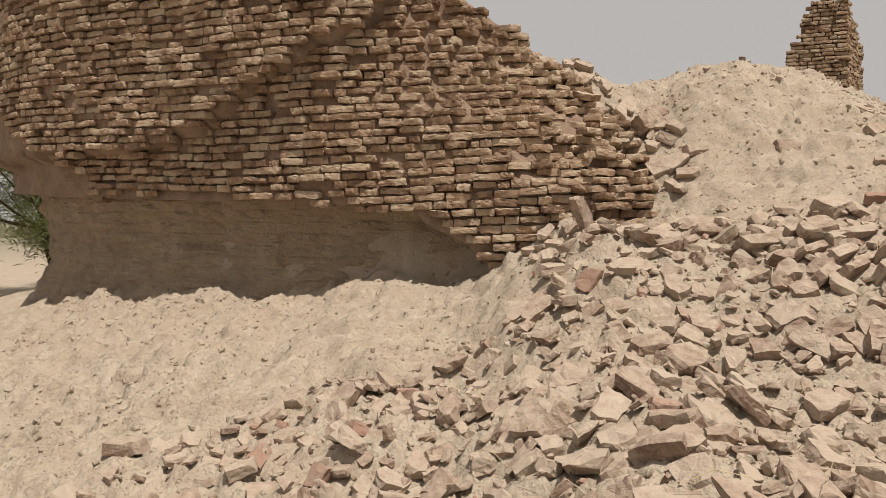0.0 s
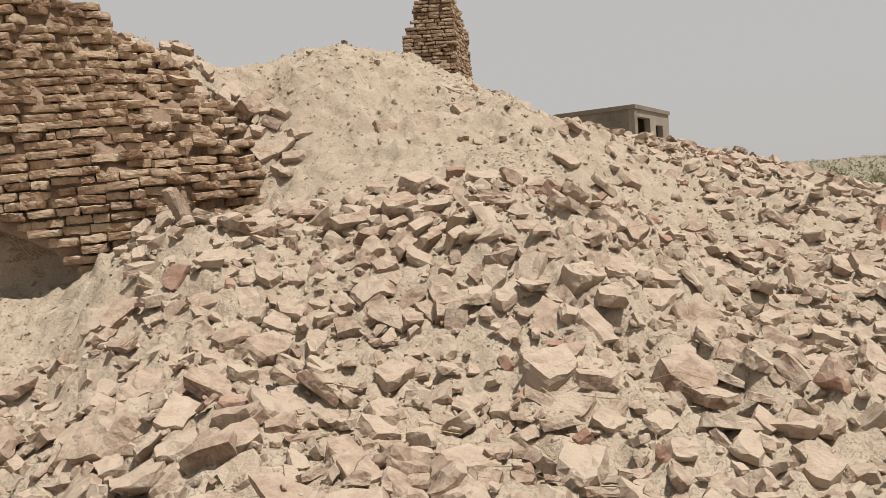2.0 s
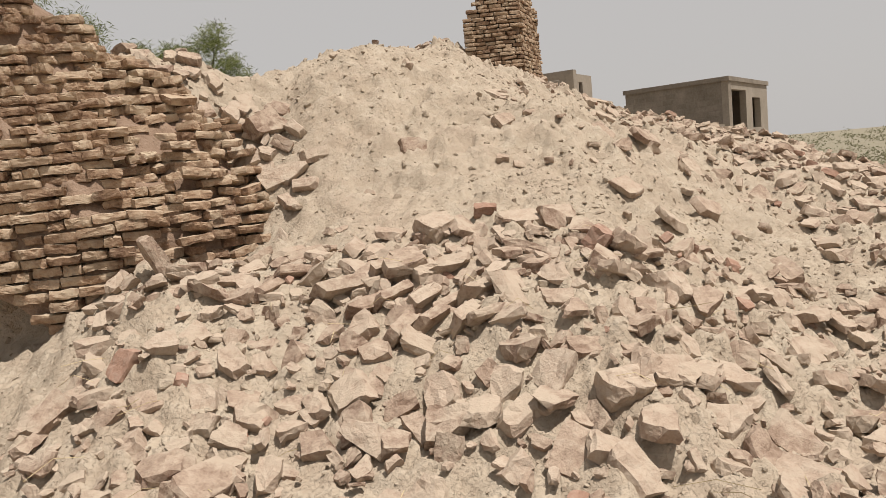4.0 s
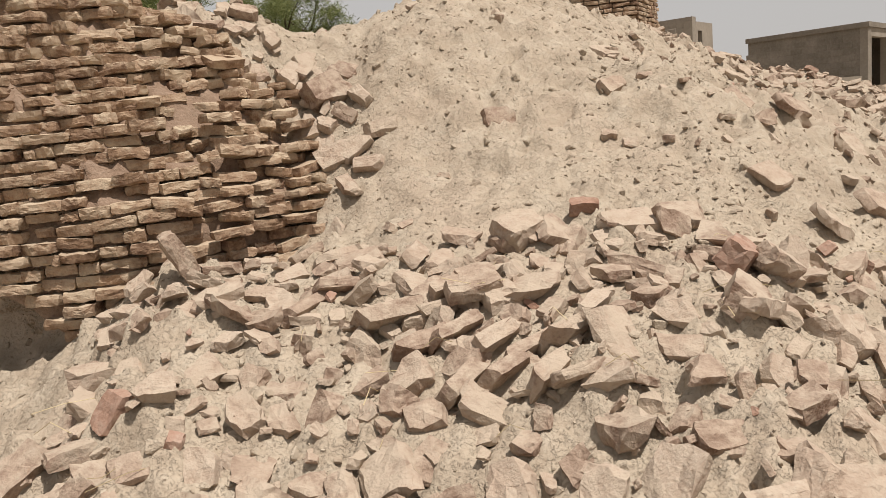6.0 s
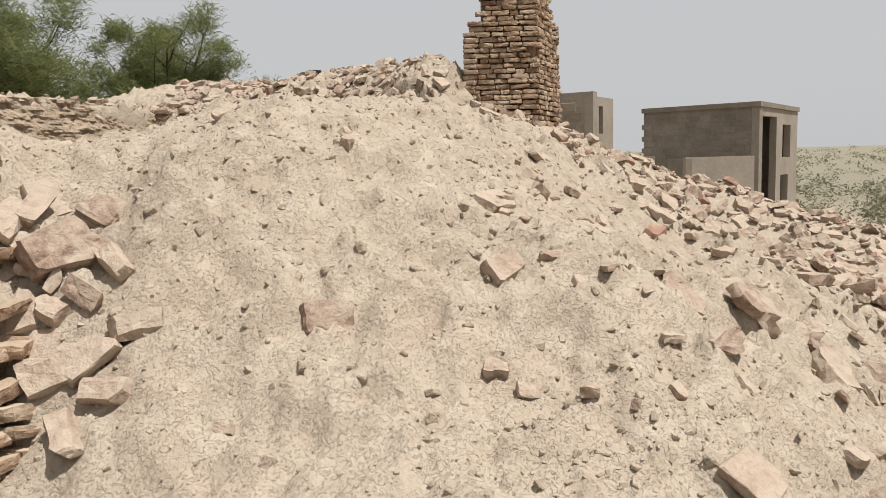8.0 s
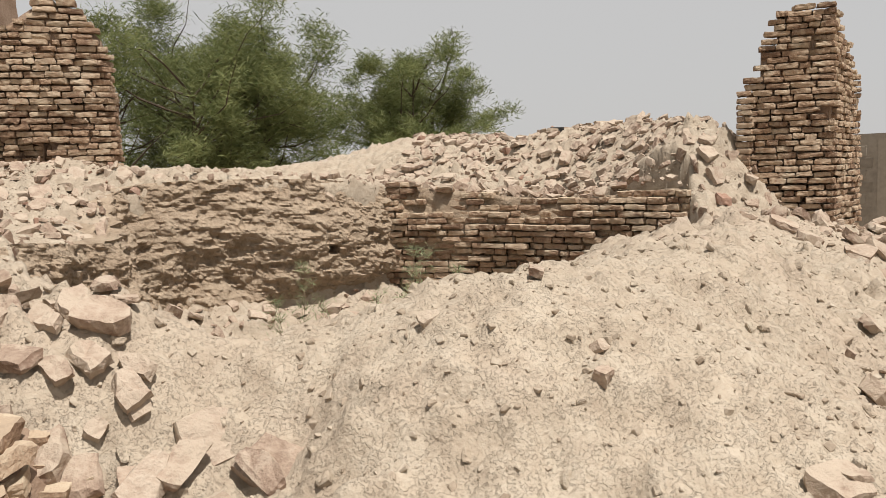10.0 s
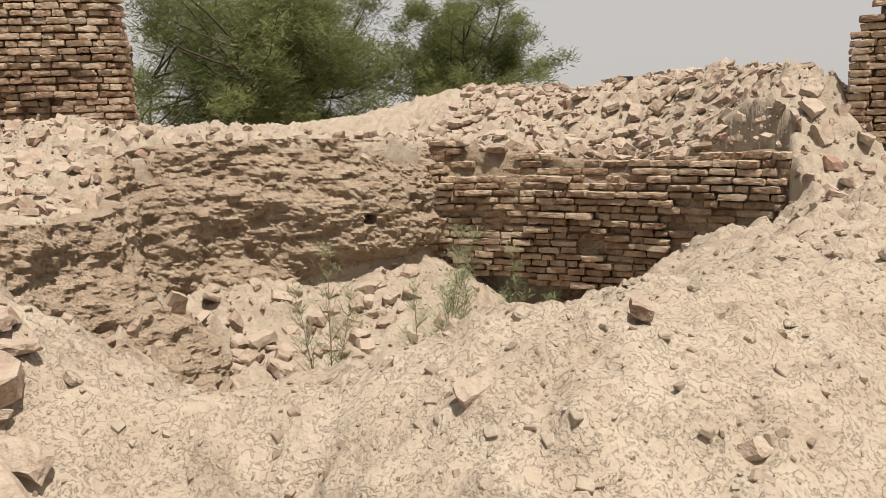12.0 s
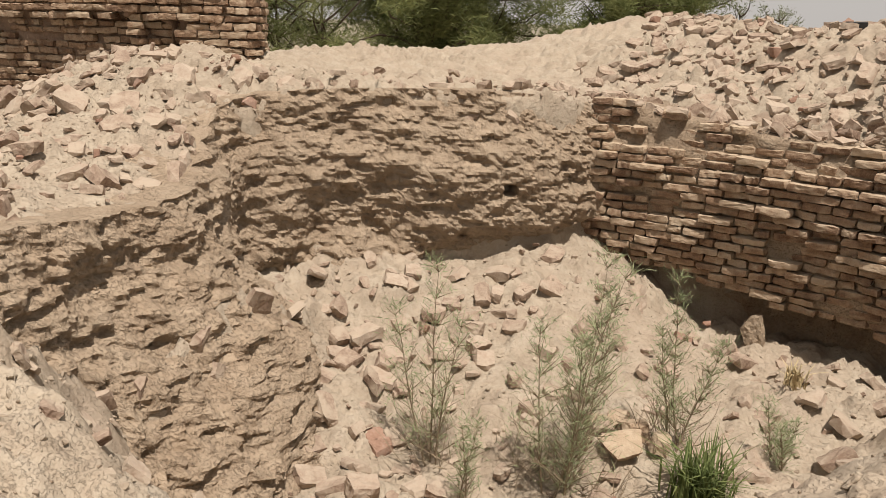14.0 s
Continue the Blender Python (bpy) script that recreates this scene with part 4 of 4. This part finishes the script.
for i in range(14):
    x, y = r_.uniform(2.3, 4.6), r_.uniform(6.3, 8.8)
    boulder(x, y, (r_.uniform(0.05, 0.11), r_.uniform(0.04, 0.08), r_.uniform(0.03, 0.05)), r_.uniform(0, 180), r_.uniform(0, 25), 960 + i, "small angular stone half sunk in the mound", 0.0, "stones strewn on the mound")


# ---- plants ----
def tube(bm, pts, radii, sides=6):
    rings = []
    for i, p in enumerate(pts):
        d = (Vector(pts[min(i + 1, len(pts) - 1)]) - Vector(pts[max(i - 1, 0)])).normalized()
        q = d.to_track_quat("Z", "Y")
        rings.append([bm.verts.new(Vector(p) + q @ Vector((math.cos(a) * radii[i], math.sin(a) * radii[i], 0))) for a in (2 * math.pi * k / sides for k in range(sides))])
    for a, b in zip(rings, rings[1:]):
        for k in range(sides):
            bm.faces.new((a[k], a[(k + 1) % sides], b[(k + 1) % sides], b[k]))
    bm.faces.new(rings[-1])


def wander(p, d, length, steps, r, bend, lift=0.0):
    pts, p, d = [Vector(p)], Vector(p), Vector(d).normalized()
    for _ in range(steps):
        d = (d + Vector((r.gauss(0, bend), r.gauss(0, bend), r.gauss(0, bend) + lift))).normalized()
        p = p + d * (length / steps)
        pts.append(p.copy())
    return pts


def sprays(centres, count, spread_, length, width, r, droop):
    """Thin drooping leaf sprays round branch points: two crossed slivers' worth of narrow quads."""
    vs, fs = [], []
    for _ in range(count):
        c = centres[r.randrange(len(centres))]
        p = np.array(c) + np.array([r.gauss(0, spread_), r.gauss(0, spread_), r.gauss(0, spread_ * 0.75)])
        a = r.uniform(0, 6.283)
        d = np.array([math.cos(a), math.sin(a), r.uniform(-0.9, 0.9) + droop])
        d /= np.linalg.norm(d)
        side = np.cross(d, [r.uniform(-1, 1), r.uniform(-1, 1), r.uniform(-1, 1)])
        side /= np.linalg.norm(side) + 1e-9
        ln, w = length * r.uniform(0.5, 1.3), width * r.uniform(0.6, 1.3)
        mid = p + d * ln * 0.5 + np.array([0, 0, 0.08 * ln])
        n = len(vs)
        vs += [p, mid + side * w, p + d * ln, mid - side * w]
        fs.append((n, n + 1, n + 2, n + 3))
    return np.array(vs), np.array(fs)


def tree(base, height, width, seed, label, leaves, trunks=3, low=0.12):
    r = random.Random(seed)
    t = empty("tamarisk_tree", Matrix.Translation(base), label=label, category="tree", group="tamarisk trees")
    centres = []
    for k in range(trunks):
        lean = Vector((r.uniform(-0.5, 0.5), r.uniform(-0.4, 0.4), 1))
        pts = wander((r.uniform(-0.3, 0.3), r.uniform(-0.3, 0.3), -0.2), lean, height * r.uniform(0.62, 0.8), 9, r, 0.10, 0.04)
        bm = bmesh.new()
        tube(bm, pts, [0.017 * height * (1 - 0.09 * i) for i in range(len(pts))], 7)
        part("trunk", bm, M_BARK, t)
        for i in range(2, len(pts)):
            for _ in range(3):
                a = r.uniform(0, 6.283)
                reach = width * 0.5 * r.uniform(0.5, 1.0) * (0.55 + 0.9 * math.sin(min(1, i / len(pts)) * 2.6))
                out = wander(pts[i], (math.cos(a), math.sin(a), r.uniform(0.2, 1.0)), reach, 5, r, 0.22, 0.05)
                bl = bmesh.new()
                tube(bl, out, [0.006 * height * (1 - 0.17 * q) for q in range(len(out))], 4)
                part("limb", bl, M_BARK, t)
                centres += [tuple(q) for q in out[2:]] * 2 + [tuple(out[-1])] * 2
        centres += [tuple(q) for q in pts[6:]]
    cl = [centres[r.randrange(len(centres))] for _ in range(len(centres) // 3)]
    v, f = sprays(cl, leaves, width * 0.046, 0.36 * height / 10, 0.017 * height / 10, r, 0.45)
    part("crown", fast_mesh("crown", v, f, M_LEAF, False), M_LEAF, t, "feathery grey-green tamarisk foliage")
    return t


tree((-8.3, 44.7, -0.4), 12.0, 10.5, 41, "large feathery green tamarisk tree beyond the ridge", 120000, 5)
tree((0.2, 50.0, -0.4), 11.4, 7.2, 42, "feathery green tamarisk tree beyond the ridge", 85000, 5)
tree((6.6, 52.0, -0.4), 7.4, 2.6, 43, "thin young tamarisk tree beyond the ridge", 3000, 2)
tree((-13.5, 40.0, -0.4), 9.0, 7.0, 45, "feathery green tamarisk tree beyond the ruined wall", 30000, 3)
tree((-8.9, 18.0, -0.35), 6.4, 6.4, 44, "shady tamarisk tree with a dark trunk beside the wall", 60000, 2)


def sapling(x, y, height, seed, stems, leaves, label):
    r = random.Random(seed)
    z = lookup(FULL, x, y)
    t = empty("tamarisk_sapling", Matrix.Translation((x, y, z - 0.03)), label=label, category="shrub", group="saplings in the pit")
    centres = []
    for _ in range(stems):
        pts = wander((r.uniform(-0.07, 0.07), r.uniform(-0.07, 0.07), 0), (r.uniform(-0.25, 0.25), r.uniform(-0.25, 0.25), 1), height * r.uniform(0.65, 1.0), 8, r, 0.05)
        bm = bmesh.new()
        tube(bm, pts, [0.007 * (1 - 0.1 * i) for i in range(len(pts))], 5)
        part("stem", bm, M_TWIG, t)
        for i in range(1, len(pts)):
            for _ in range(4):
                a = r.uniform(0, 6.283)
                tw = wander(pts[i], (math.cos(a), math.sin(a), 1.1), 0.24 * height * (1.15 - i / len(pts)), 4, r, 0.12)
                bl = bmesh.new()
                tube(bl, tw, [0.003, 0.0026, 0.0022, 0.0018, 0.001], 3)
                part("twig", bl, M_TWIG, t)
                centres += [tuple(q) for q in tw]
    v, f = sprays(centres, leaves, 0.022, 0.065, 0.0022, r, 0.8)
    part("foliage", fast_mesh("foliage", v, f, M_SAPLING, False), M_SAPLING, t, "thin grey-green needle foliage")


sapling(1.55, 11.85, 1.3, 51, 3, 1700, "thin grey-green tamarisk sapling in the pit")
sapling(2.28, 11.75, 1.4, 52, 6, 3800, "bushy grey-green tamarisk sapling in the pit")
sapling(2.9, 12.35, 1.05, 53, 3, 1700, "thin grey-green tamarisk sapling in the pit")
sapling(1.82, 11.45, 0.5, 54, 2, 500, "small bare tamarisk sapling in the pit")
sapling(3.55, 12.6, 0.45, 55, 3, 900, "low grey-green tamarisk sapling in the pit")


def tussock(x, y, height, blades, seed, label, material=M_GRASS):
    r = random.Random(seed)
    z = lookup(FULL, x, y)
    vs, fs = [], []
    for _ in range(blades):
        a, lean = r.uniform(0, 6.283), r.uniform(0.05, 0.75)
        h, w = height * r.uniform(0.5, 1.1), 0.006
        d = Vector((math.cos(a), math.sin(a), 0))
        s_ = Vector((-d.y, d.x, 0)) * w
        p = Vector((r.gauss(0, 0.16 * height), r.gauss(0, 0.16 * height), 0))
        m1, tip = p + d * h * lean * 0.4 + Vector((0, 0, h * 0.6)), p + d * h * lean * 1.3 + Vector((0, 0, h * (1 - lean * 0.3)))
        n = len(vs)
        vs += [p - s_, p + s_, m1 + s_, m1 - s_, tip]
        fs += [(n, n + 1, n + 2, n + 3), (n + 3, n + 2, n + 4, n + 4)]
    ob = tagged(new("grass_tussock", mesh_of("grass_tussock", [tuple(v) for v in vs], [tuple(dict.fromkeys(f)) for f in fs], material)), label, "grass", kind="stuff")
    ob.location = (x, y, z - 0.01)


tussock(3.05, 11.98, 0.42, 240, 61, "tussock of green grass blades in the pit")
tussock(3.7, 13.6, 0.22, 60, 62, "dry grass tuft at the undercut", M_STRAW)
tussock(-5.6, 9.2, 0.35, 90, 63, "dry grass tuft beside the wall", M_STRAW)


# dry brown brush round the saplings' feet
r_ = random.Random(92)
for x, y in ((1.6, 11.95), (2.15, 11.95), (2.45, 11.85), (2.85, 12.45)):
    bm = bmesh.new()
    z = lookup(FULL, x, y)
    for _ in range(45):
        a, ln = r_.uniform(0, 6.283), r_.uniform(0.12, 0.4)
        tube(bm, wander((r_.gauss(0, 0.1), r_.gauss(0, 0.1), -0.01), (math.cos(a), math.sin(a), r_.uniform(0.2, 1.6)), ln, 4, r_, 0.25), [0.003, 0.0026, 0.0022, 0.0016, 0.001], 3)
    brush = tagged(new("dry_brush", bm_mesh("dry_brush", bm, M_TWIG)), "dry brown twigs tangled at a sapling's foot", "brush", "dry brush in the pit", kind="stuff")
    brush.location = (x, y, z)

# dry straws caught between the bricks
r_ = random.Random(91)
bm = bmesh.new()
for _ in range(70):
    x, y = r_.uniform(0.0, 4.5), r_.uniform(2.6, 5.6)
    z = lookup(FULL, x, y) + r_.uniform(0.04, 0.1)
    a, ln = r_.uniform(0, 6.283), r_.uniform(0.08, 0.3)
    tube(bm, [(x, y, z), (x + math.cos(a) * ln / 2, y + math.sin(a) * ln / 2, z + r_.uniform(-0.01, 0.05)), (x + math.cos(a) * ln, y + math.sin(a) * ln, z + r_.uniform(-0.04, 0.04))], [0.0016] * 3, 3)
tagged(new("dry_straw", bm_mesh("dry_straw", bm, M_STRAW)), "dry straws caught between the fallen bricks", "straw", kind="stuff")

# far scrub on the plain, and the woods at its edge, haze put into the leaf colour
r_ = random.Random(17)
vs, fs, n = [], [], 0
for _ in range(3000):
    a, dist = r_.uniform(-0.6, 1.45), 42 * (1 / max(0.03, r_.random()) ** 1.1) if r_.random() < 0.6 else 120 * 7 ** r_.random()
    if dist > 900:
        continue
    x, y = 2 + math.sin(a) * dist, 3 + math.cos(a) * dist
    if y < 56 and x < 9:
        continue
    h = r_.uniform(0.25, 0.9) * (1 + dist / 300)
    wide = h * r_.uniform(0.8, 1.6)
    z = lookup(FULL, x, y)
    cs = [(x + r_.gauss(0, wide * 0.5), y + r_.gauss(0, wide * 0.5), z + h * r_.uniform(0.15, 0.8)) for _ in range(5)]
    v, f = sprays(cs, 90 if dist < 110 else 26, wide * 0.25, h * 0.4, h * (0.05 if dist < 110 else 0.11), r_, 0.4)
    vs.append(v), fs.append(f + n)
    n += len(v)
tagged(new("far_scrub", fast_mesh("far_scrub", np.concatenate(vs), np.concatenate(fs), M_SCRUB, False)), "low grey-green scrub on the sandy plain", "scrub", kind="stuff")


# ---- buildings on the plain ----
def slab_wall(parent, name, a, b, z0, z1, thick, material, holes=(), label=""):
    """A straight wall from a to b with openings (u0, u1, w0, w1) in metres along and up, cut right through."""
    a, b = Vector((*a, 0)), Vector((*b, 0))
    u = (b - a).normalized()
    nrm = Vector((-u.y, u.x, 0))
    length = (b - a).length
    us = sorted({0.0, length, *[h[0] for h in holes], *[h[1] for h in holes]})
    ws = sorted({z0, z1, *[z0 + h[2] for h in holes], *[z0 + h[3] for h in holes]})
    bm = bmesh.new()
    for u0, u1 in zip(us, us[1:]):
        for w0, w1 in zip(ws, ws[1:]):
            mu, mw = (u0 + u1) / 2, (w0 + w1) / 2 - z0
            if any(h[0] < mu < h[1] and h[2] < mw < h[3] for h in holes):
                continue
            base = [a + u * q + nrm * w for q, w in ((u0, 0), (u1, 0), (u1, thick), (u0, thick))]
            lo = [bm.verts.new((p.x, p.y, w0)) for p in base]
            hi = [bm.verts.new((p.x, p.y, w1)) for p in base]
            for i in range(4):
                bm.faces.new((lo[i], lo[(i + 1) % 4], hi[(i + 1) % 4], hi[i]))
            bm.faces.new(hi)
            bm.faces.new(lo[::-1])
    bmesh.ops.remove_doubles(bm, verts=bm.verts[:], dist=0.001)
    bm.verts.index_update()
    inner = {}
    for f in bm.faces:
        inner.setdefault(tuple(sorted(v.index for v in f.verts)), []).append(f)
    bmesh.ops.delete(bm, geom=[f for fl in inner.values() if len(fl) > 1 for f in fl], context="FACES")
    bmesh.ops.recalc_face_normals(bm, faces=bm.faces[:])
    return part(name, bm, material, parent, label)


def block_courses(parent, a, b, z0, z1, seed, holes=(), step=0.22, run=0.45):
    """Single concrete blocks standing a little proud of the wall's face."""
    r = random.Random(seed)
    a, b = Vector((*a, 0)), Vector((*b, 0))
    u = (b - a).normalized()
    out = Vector((u.y, -u.x, 0))
    length = (b - a).length
    me = bm_mesh("concrete_block", chipped(40, (run - 0.015, 0.03, step - 0.015), 0, 0.006, 0.02), M_BLOCK)
    ang = math.atan2(u.y, u.x)
    k, z = 0, z0
    while z + step < z1:
        s = (run / 2 if k % 2 else run) * 0.5
        while s + run / 2 < length:
            if not any(h[0] - run / 2 < s < h[1] + run / 2 and h[2] - step / 2 < z + step / 2 - z0 < h[3] + step / 2 for h in holes):
                p = a + u * s - out * r.uniform(0.006, 0.011)
                ob = new("concrete_block", me)
                ob.parent = parent
                ob.matrix_basis = Matrix.Translation((p.x, p.y, z + step / 2)) @ Matrix.Rotation(ang, 4, "Z")
            s += run
        z, k = z + step, k + 1


house = empty("block_house", pose(0, 0, 0), label="unfinished flat-roofed house of grey concrete blocks on the plain", category="house")
HC, HL, HR = (20.72, 27.43), (18.53, 31.27), (25.6, 31.4)
HB = (HL[0] + HR[0] - HC[0], HL[1] + HR[1] - HC[1])
side_len = math.dist(HC, HR)
side_holes = ((0.45, 2.6, 0.3, 5.1), (3.6, 5.0, 3.6, 4.85), (3.4, 4.7, 1.3, 2.95))
wl_ = slab_wall(house, "wall", HL, HC, -1.3, 4.1, 0.25, M_BLOCK)
block_courses(wl_, HL, HC, 0.6, 4.0, 5)
# sunny side, its brightness painted in with the lighter block grey
slab_wall(house, "wall", HC, HR, -1.3, 4.1, 0.25, M_LIT_BLOCK, side_holes)
slab_wall(house, "wall", HR, HB, -1.3, 4.1, 0.25, M_BLOCK)
slab_wall(house, "wall", HB, HL, -1.3, 4.1, 0.25, M_BLOCK)
bm = bmesh.new()
cx_, cy_ = (HL[0] + HR[0]) / 2, (HL[1] + HR[1]) / 2
lo = [bm.verts.new((cx_ + (p[0] - cx_) * 1.03, cy_ + (p[1] - cy_) * 1.03, 4.1)) for p in (HC, HR, HB, HL)]
hi = [bm.verts.new((v.co.x, v.co.y, 4.27)) for v in lo]
for i in range(4):
    bm.faces.new((lo[i], lo[(i + 1) % 4], hi[(i + 1) % 4], hi[i]))
bm.faces.new(hi), bm.faces.new(lo[::-1])
part("roof", bm, M_BLOCK, house, "flat concrete roof slab")

hut = empty("block_hut", pose(0, 0, 0), label="small broken concrete block hut beside the pier", category="hut")
QA, QB, QC = (9.9, 20.75), (10.64, 19.85), (11.6, 20.75)
QD = (QA[0] + QC[0] - QB[0], QA[1] + QC[1] - QB[1])
hw = slab_wall(hut, "wall", QA, QB, -0.5, 4.0, 0.2, M_BLOCK)
block_courses(hw, QA, QB, 1.6, 3.9, 6)
# right face takes the lighter grey, as if sunlit
slab_wall(hut, "wall", QB, QC, -0.5, 3.9, 0.2, M_LIT_BLOCK, ((0.35, 0.62, 3.6, 4.2),))
slab_wall(hut, "wall", QC, QD, -0.5, 3.8, 0.2, M_BLOCK)
slab_wall(hut, "wall", QD, QA, -0.5, 3.9, 0.2, M_BLOCK)
bm = bmesh.new()
q = [bm.verts.new((*p, z)) for z in (3.72, 3.84) for p in (QA, QB, QC, QD)]
bm.faces.new(q[:4][::-1]), bm.faces.new(q[4:])
part("roof", bm, M_BLOCK, hut)

yard = empty("yard_wall", pose(0, 0, 0), label="low pale block yard wall in front of the house", category="wall", group="yard walls", kind="structure")
slab_wall(yard, "wall", (17.5, 28.0), (17.0, 26.1), -1.3, 2.4, 0.2, M_BLOCK)
# front face in the sunlit copy of the grey, left return in plain block
slab_wall(yard, "wall", (17.0, 26.1), (19.34, 25.85), -1.3, 2.45, 0.2, M_LIT_BLOCK)
yard_2 = empty("yard_wall", pose(0, 0, 0), label="low pale block yard wall behind the hut", category="wall", group="yard walls", kind="structure")
slab_wall(yard_2, "wall", (15.4, 29.3), (17.4, 28.6), -1.3, 2.5, 0.2, M_BLOCK)

# small dark litter on the ridge
bm = bmesh.new()
bmesh.ops.create_cube(bm, size=1, matrix=Matrix.Diagonal((0.2, 0.1, 0.08, 1)))
bmesh.ops.bevel(bm, geom=bm.edges[:], offset=0.01, segments=1, affect="EDGES")
bk = tagged(new("black_brick", bm_mesh("black_brick", bm, M_BLACK)), "small black burnt brick lying on the ridge", "brick")
bk.location = (4.3, 16.9, lookup(FULL, 4.3, 16.9) + 0.05)
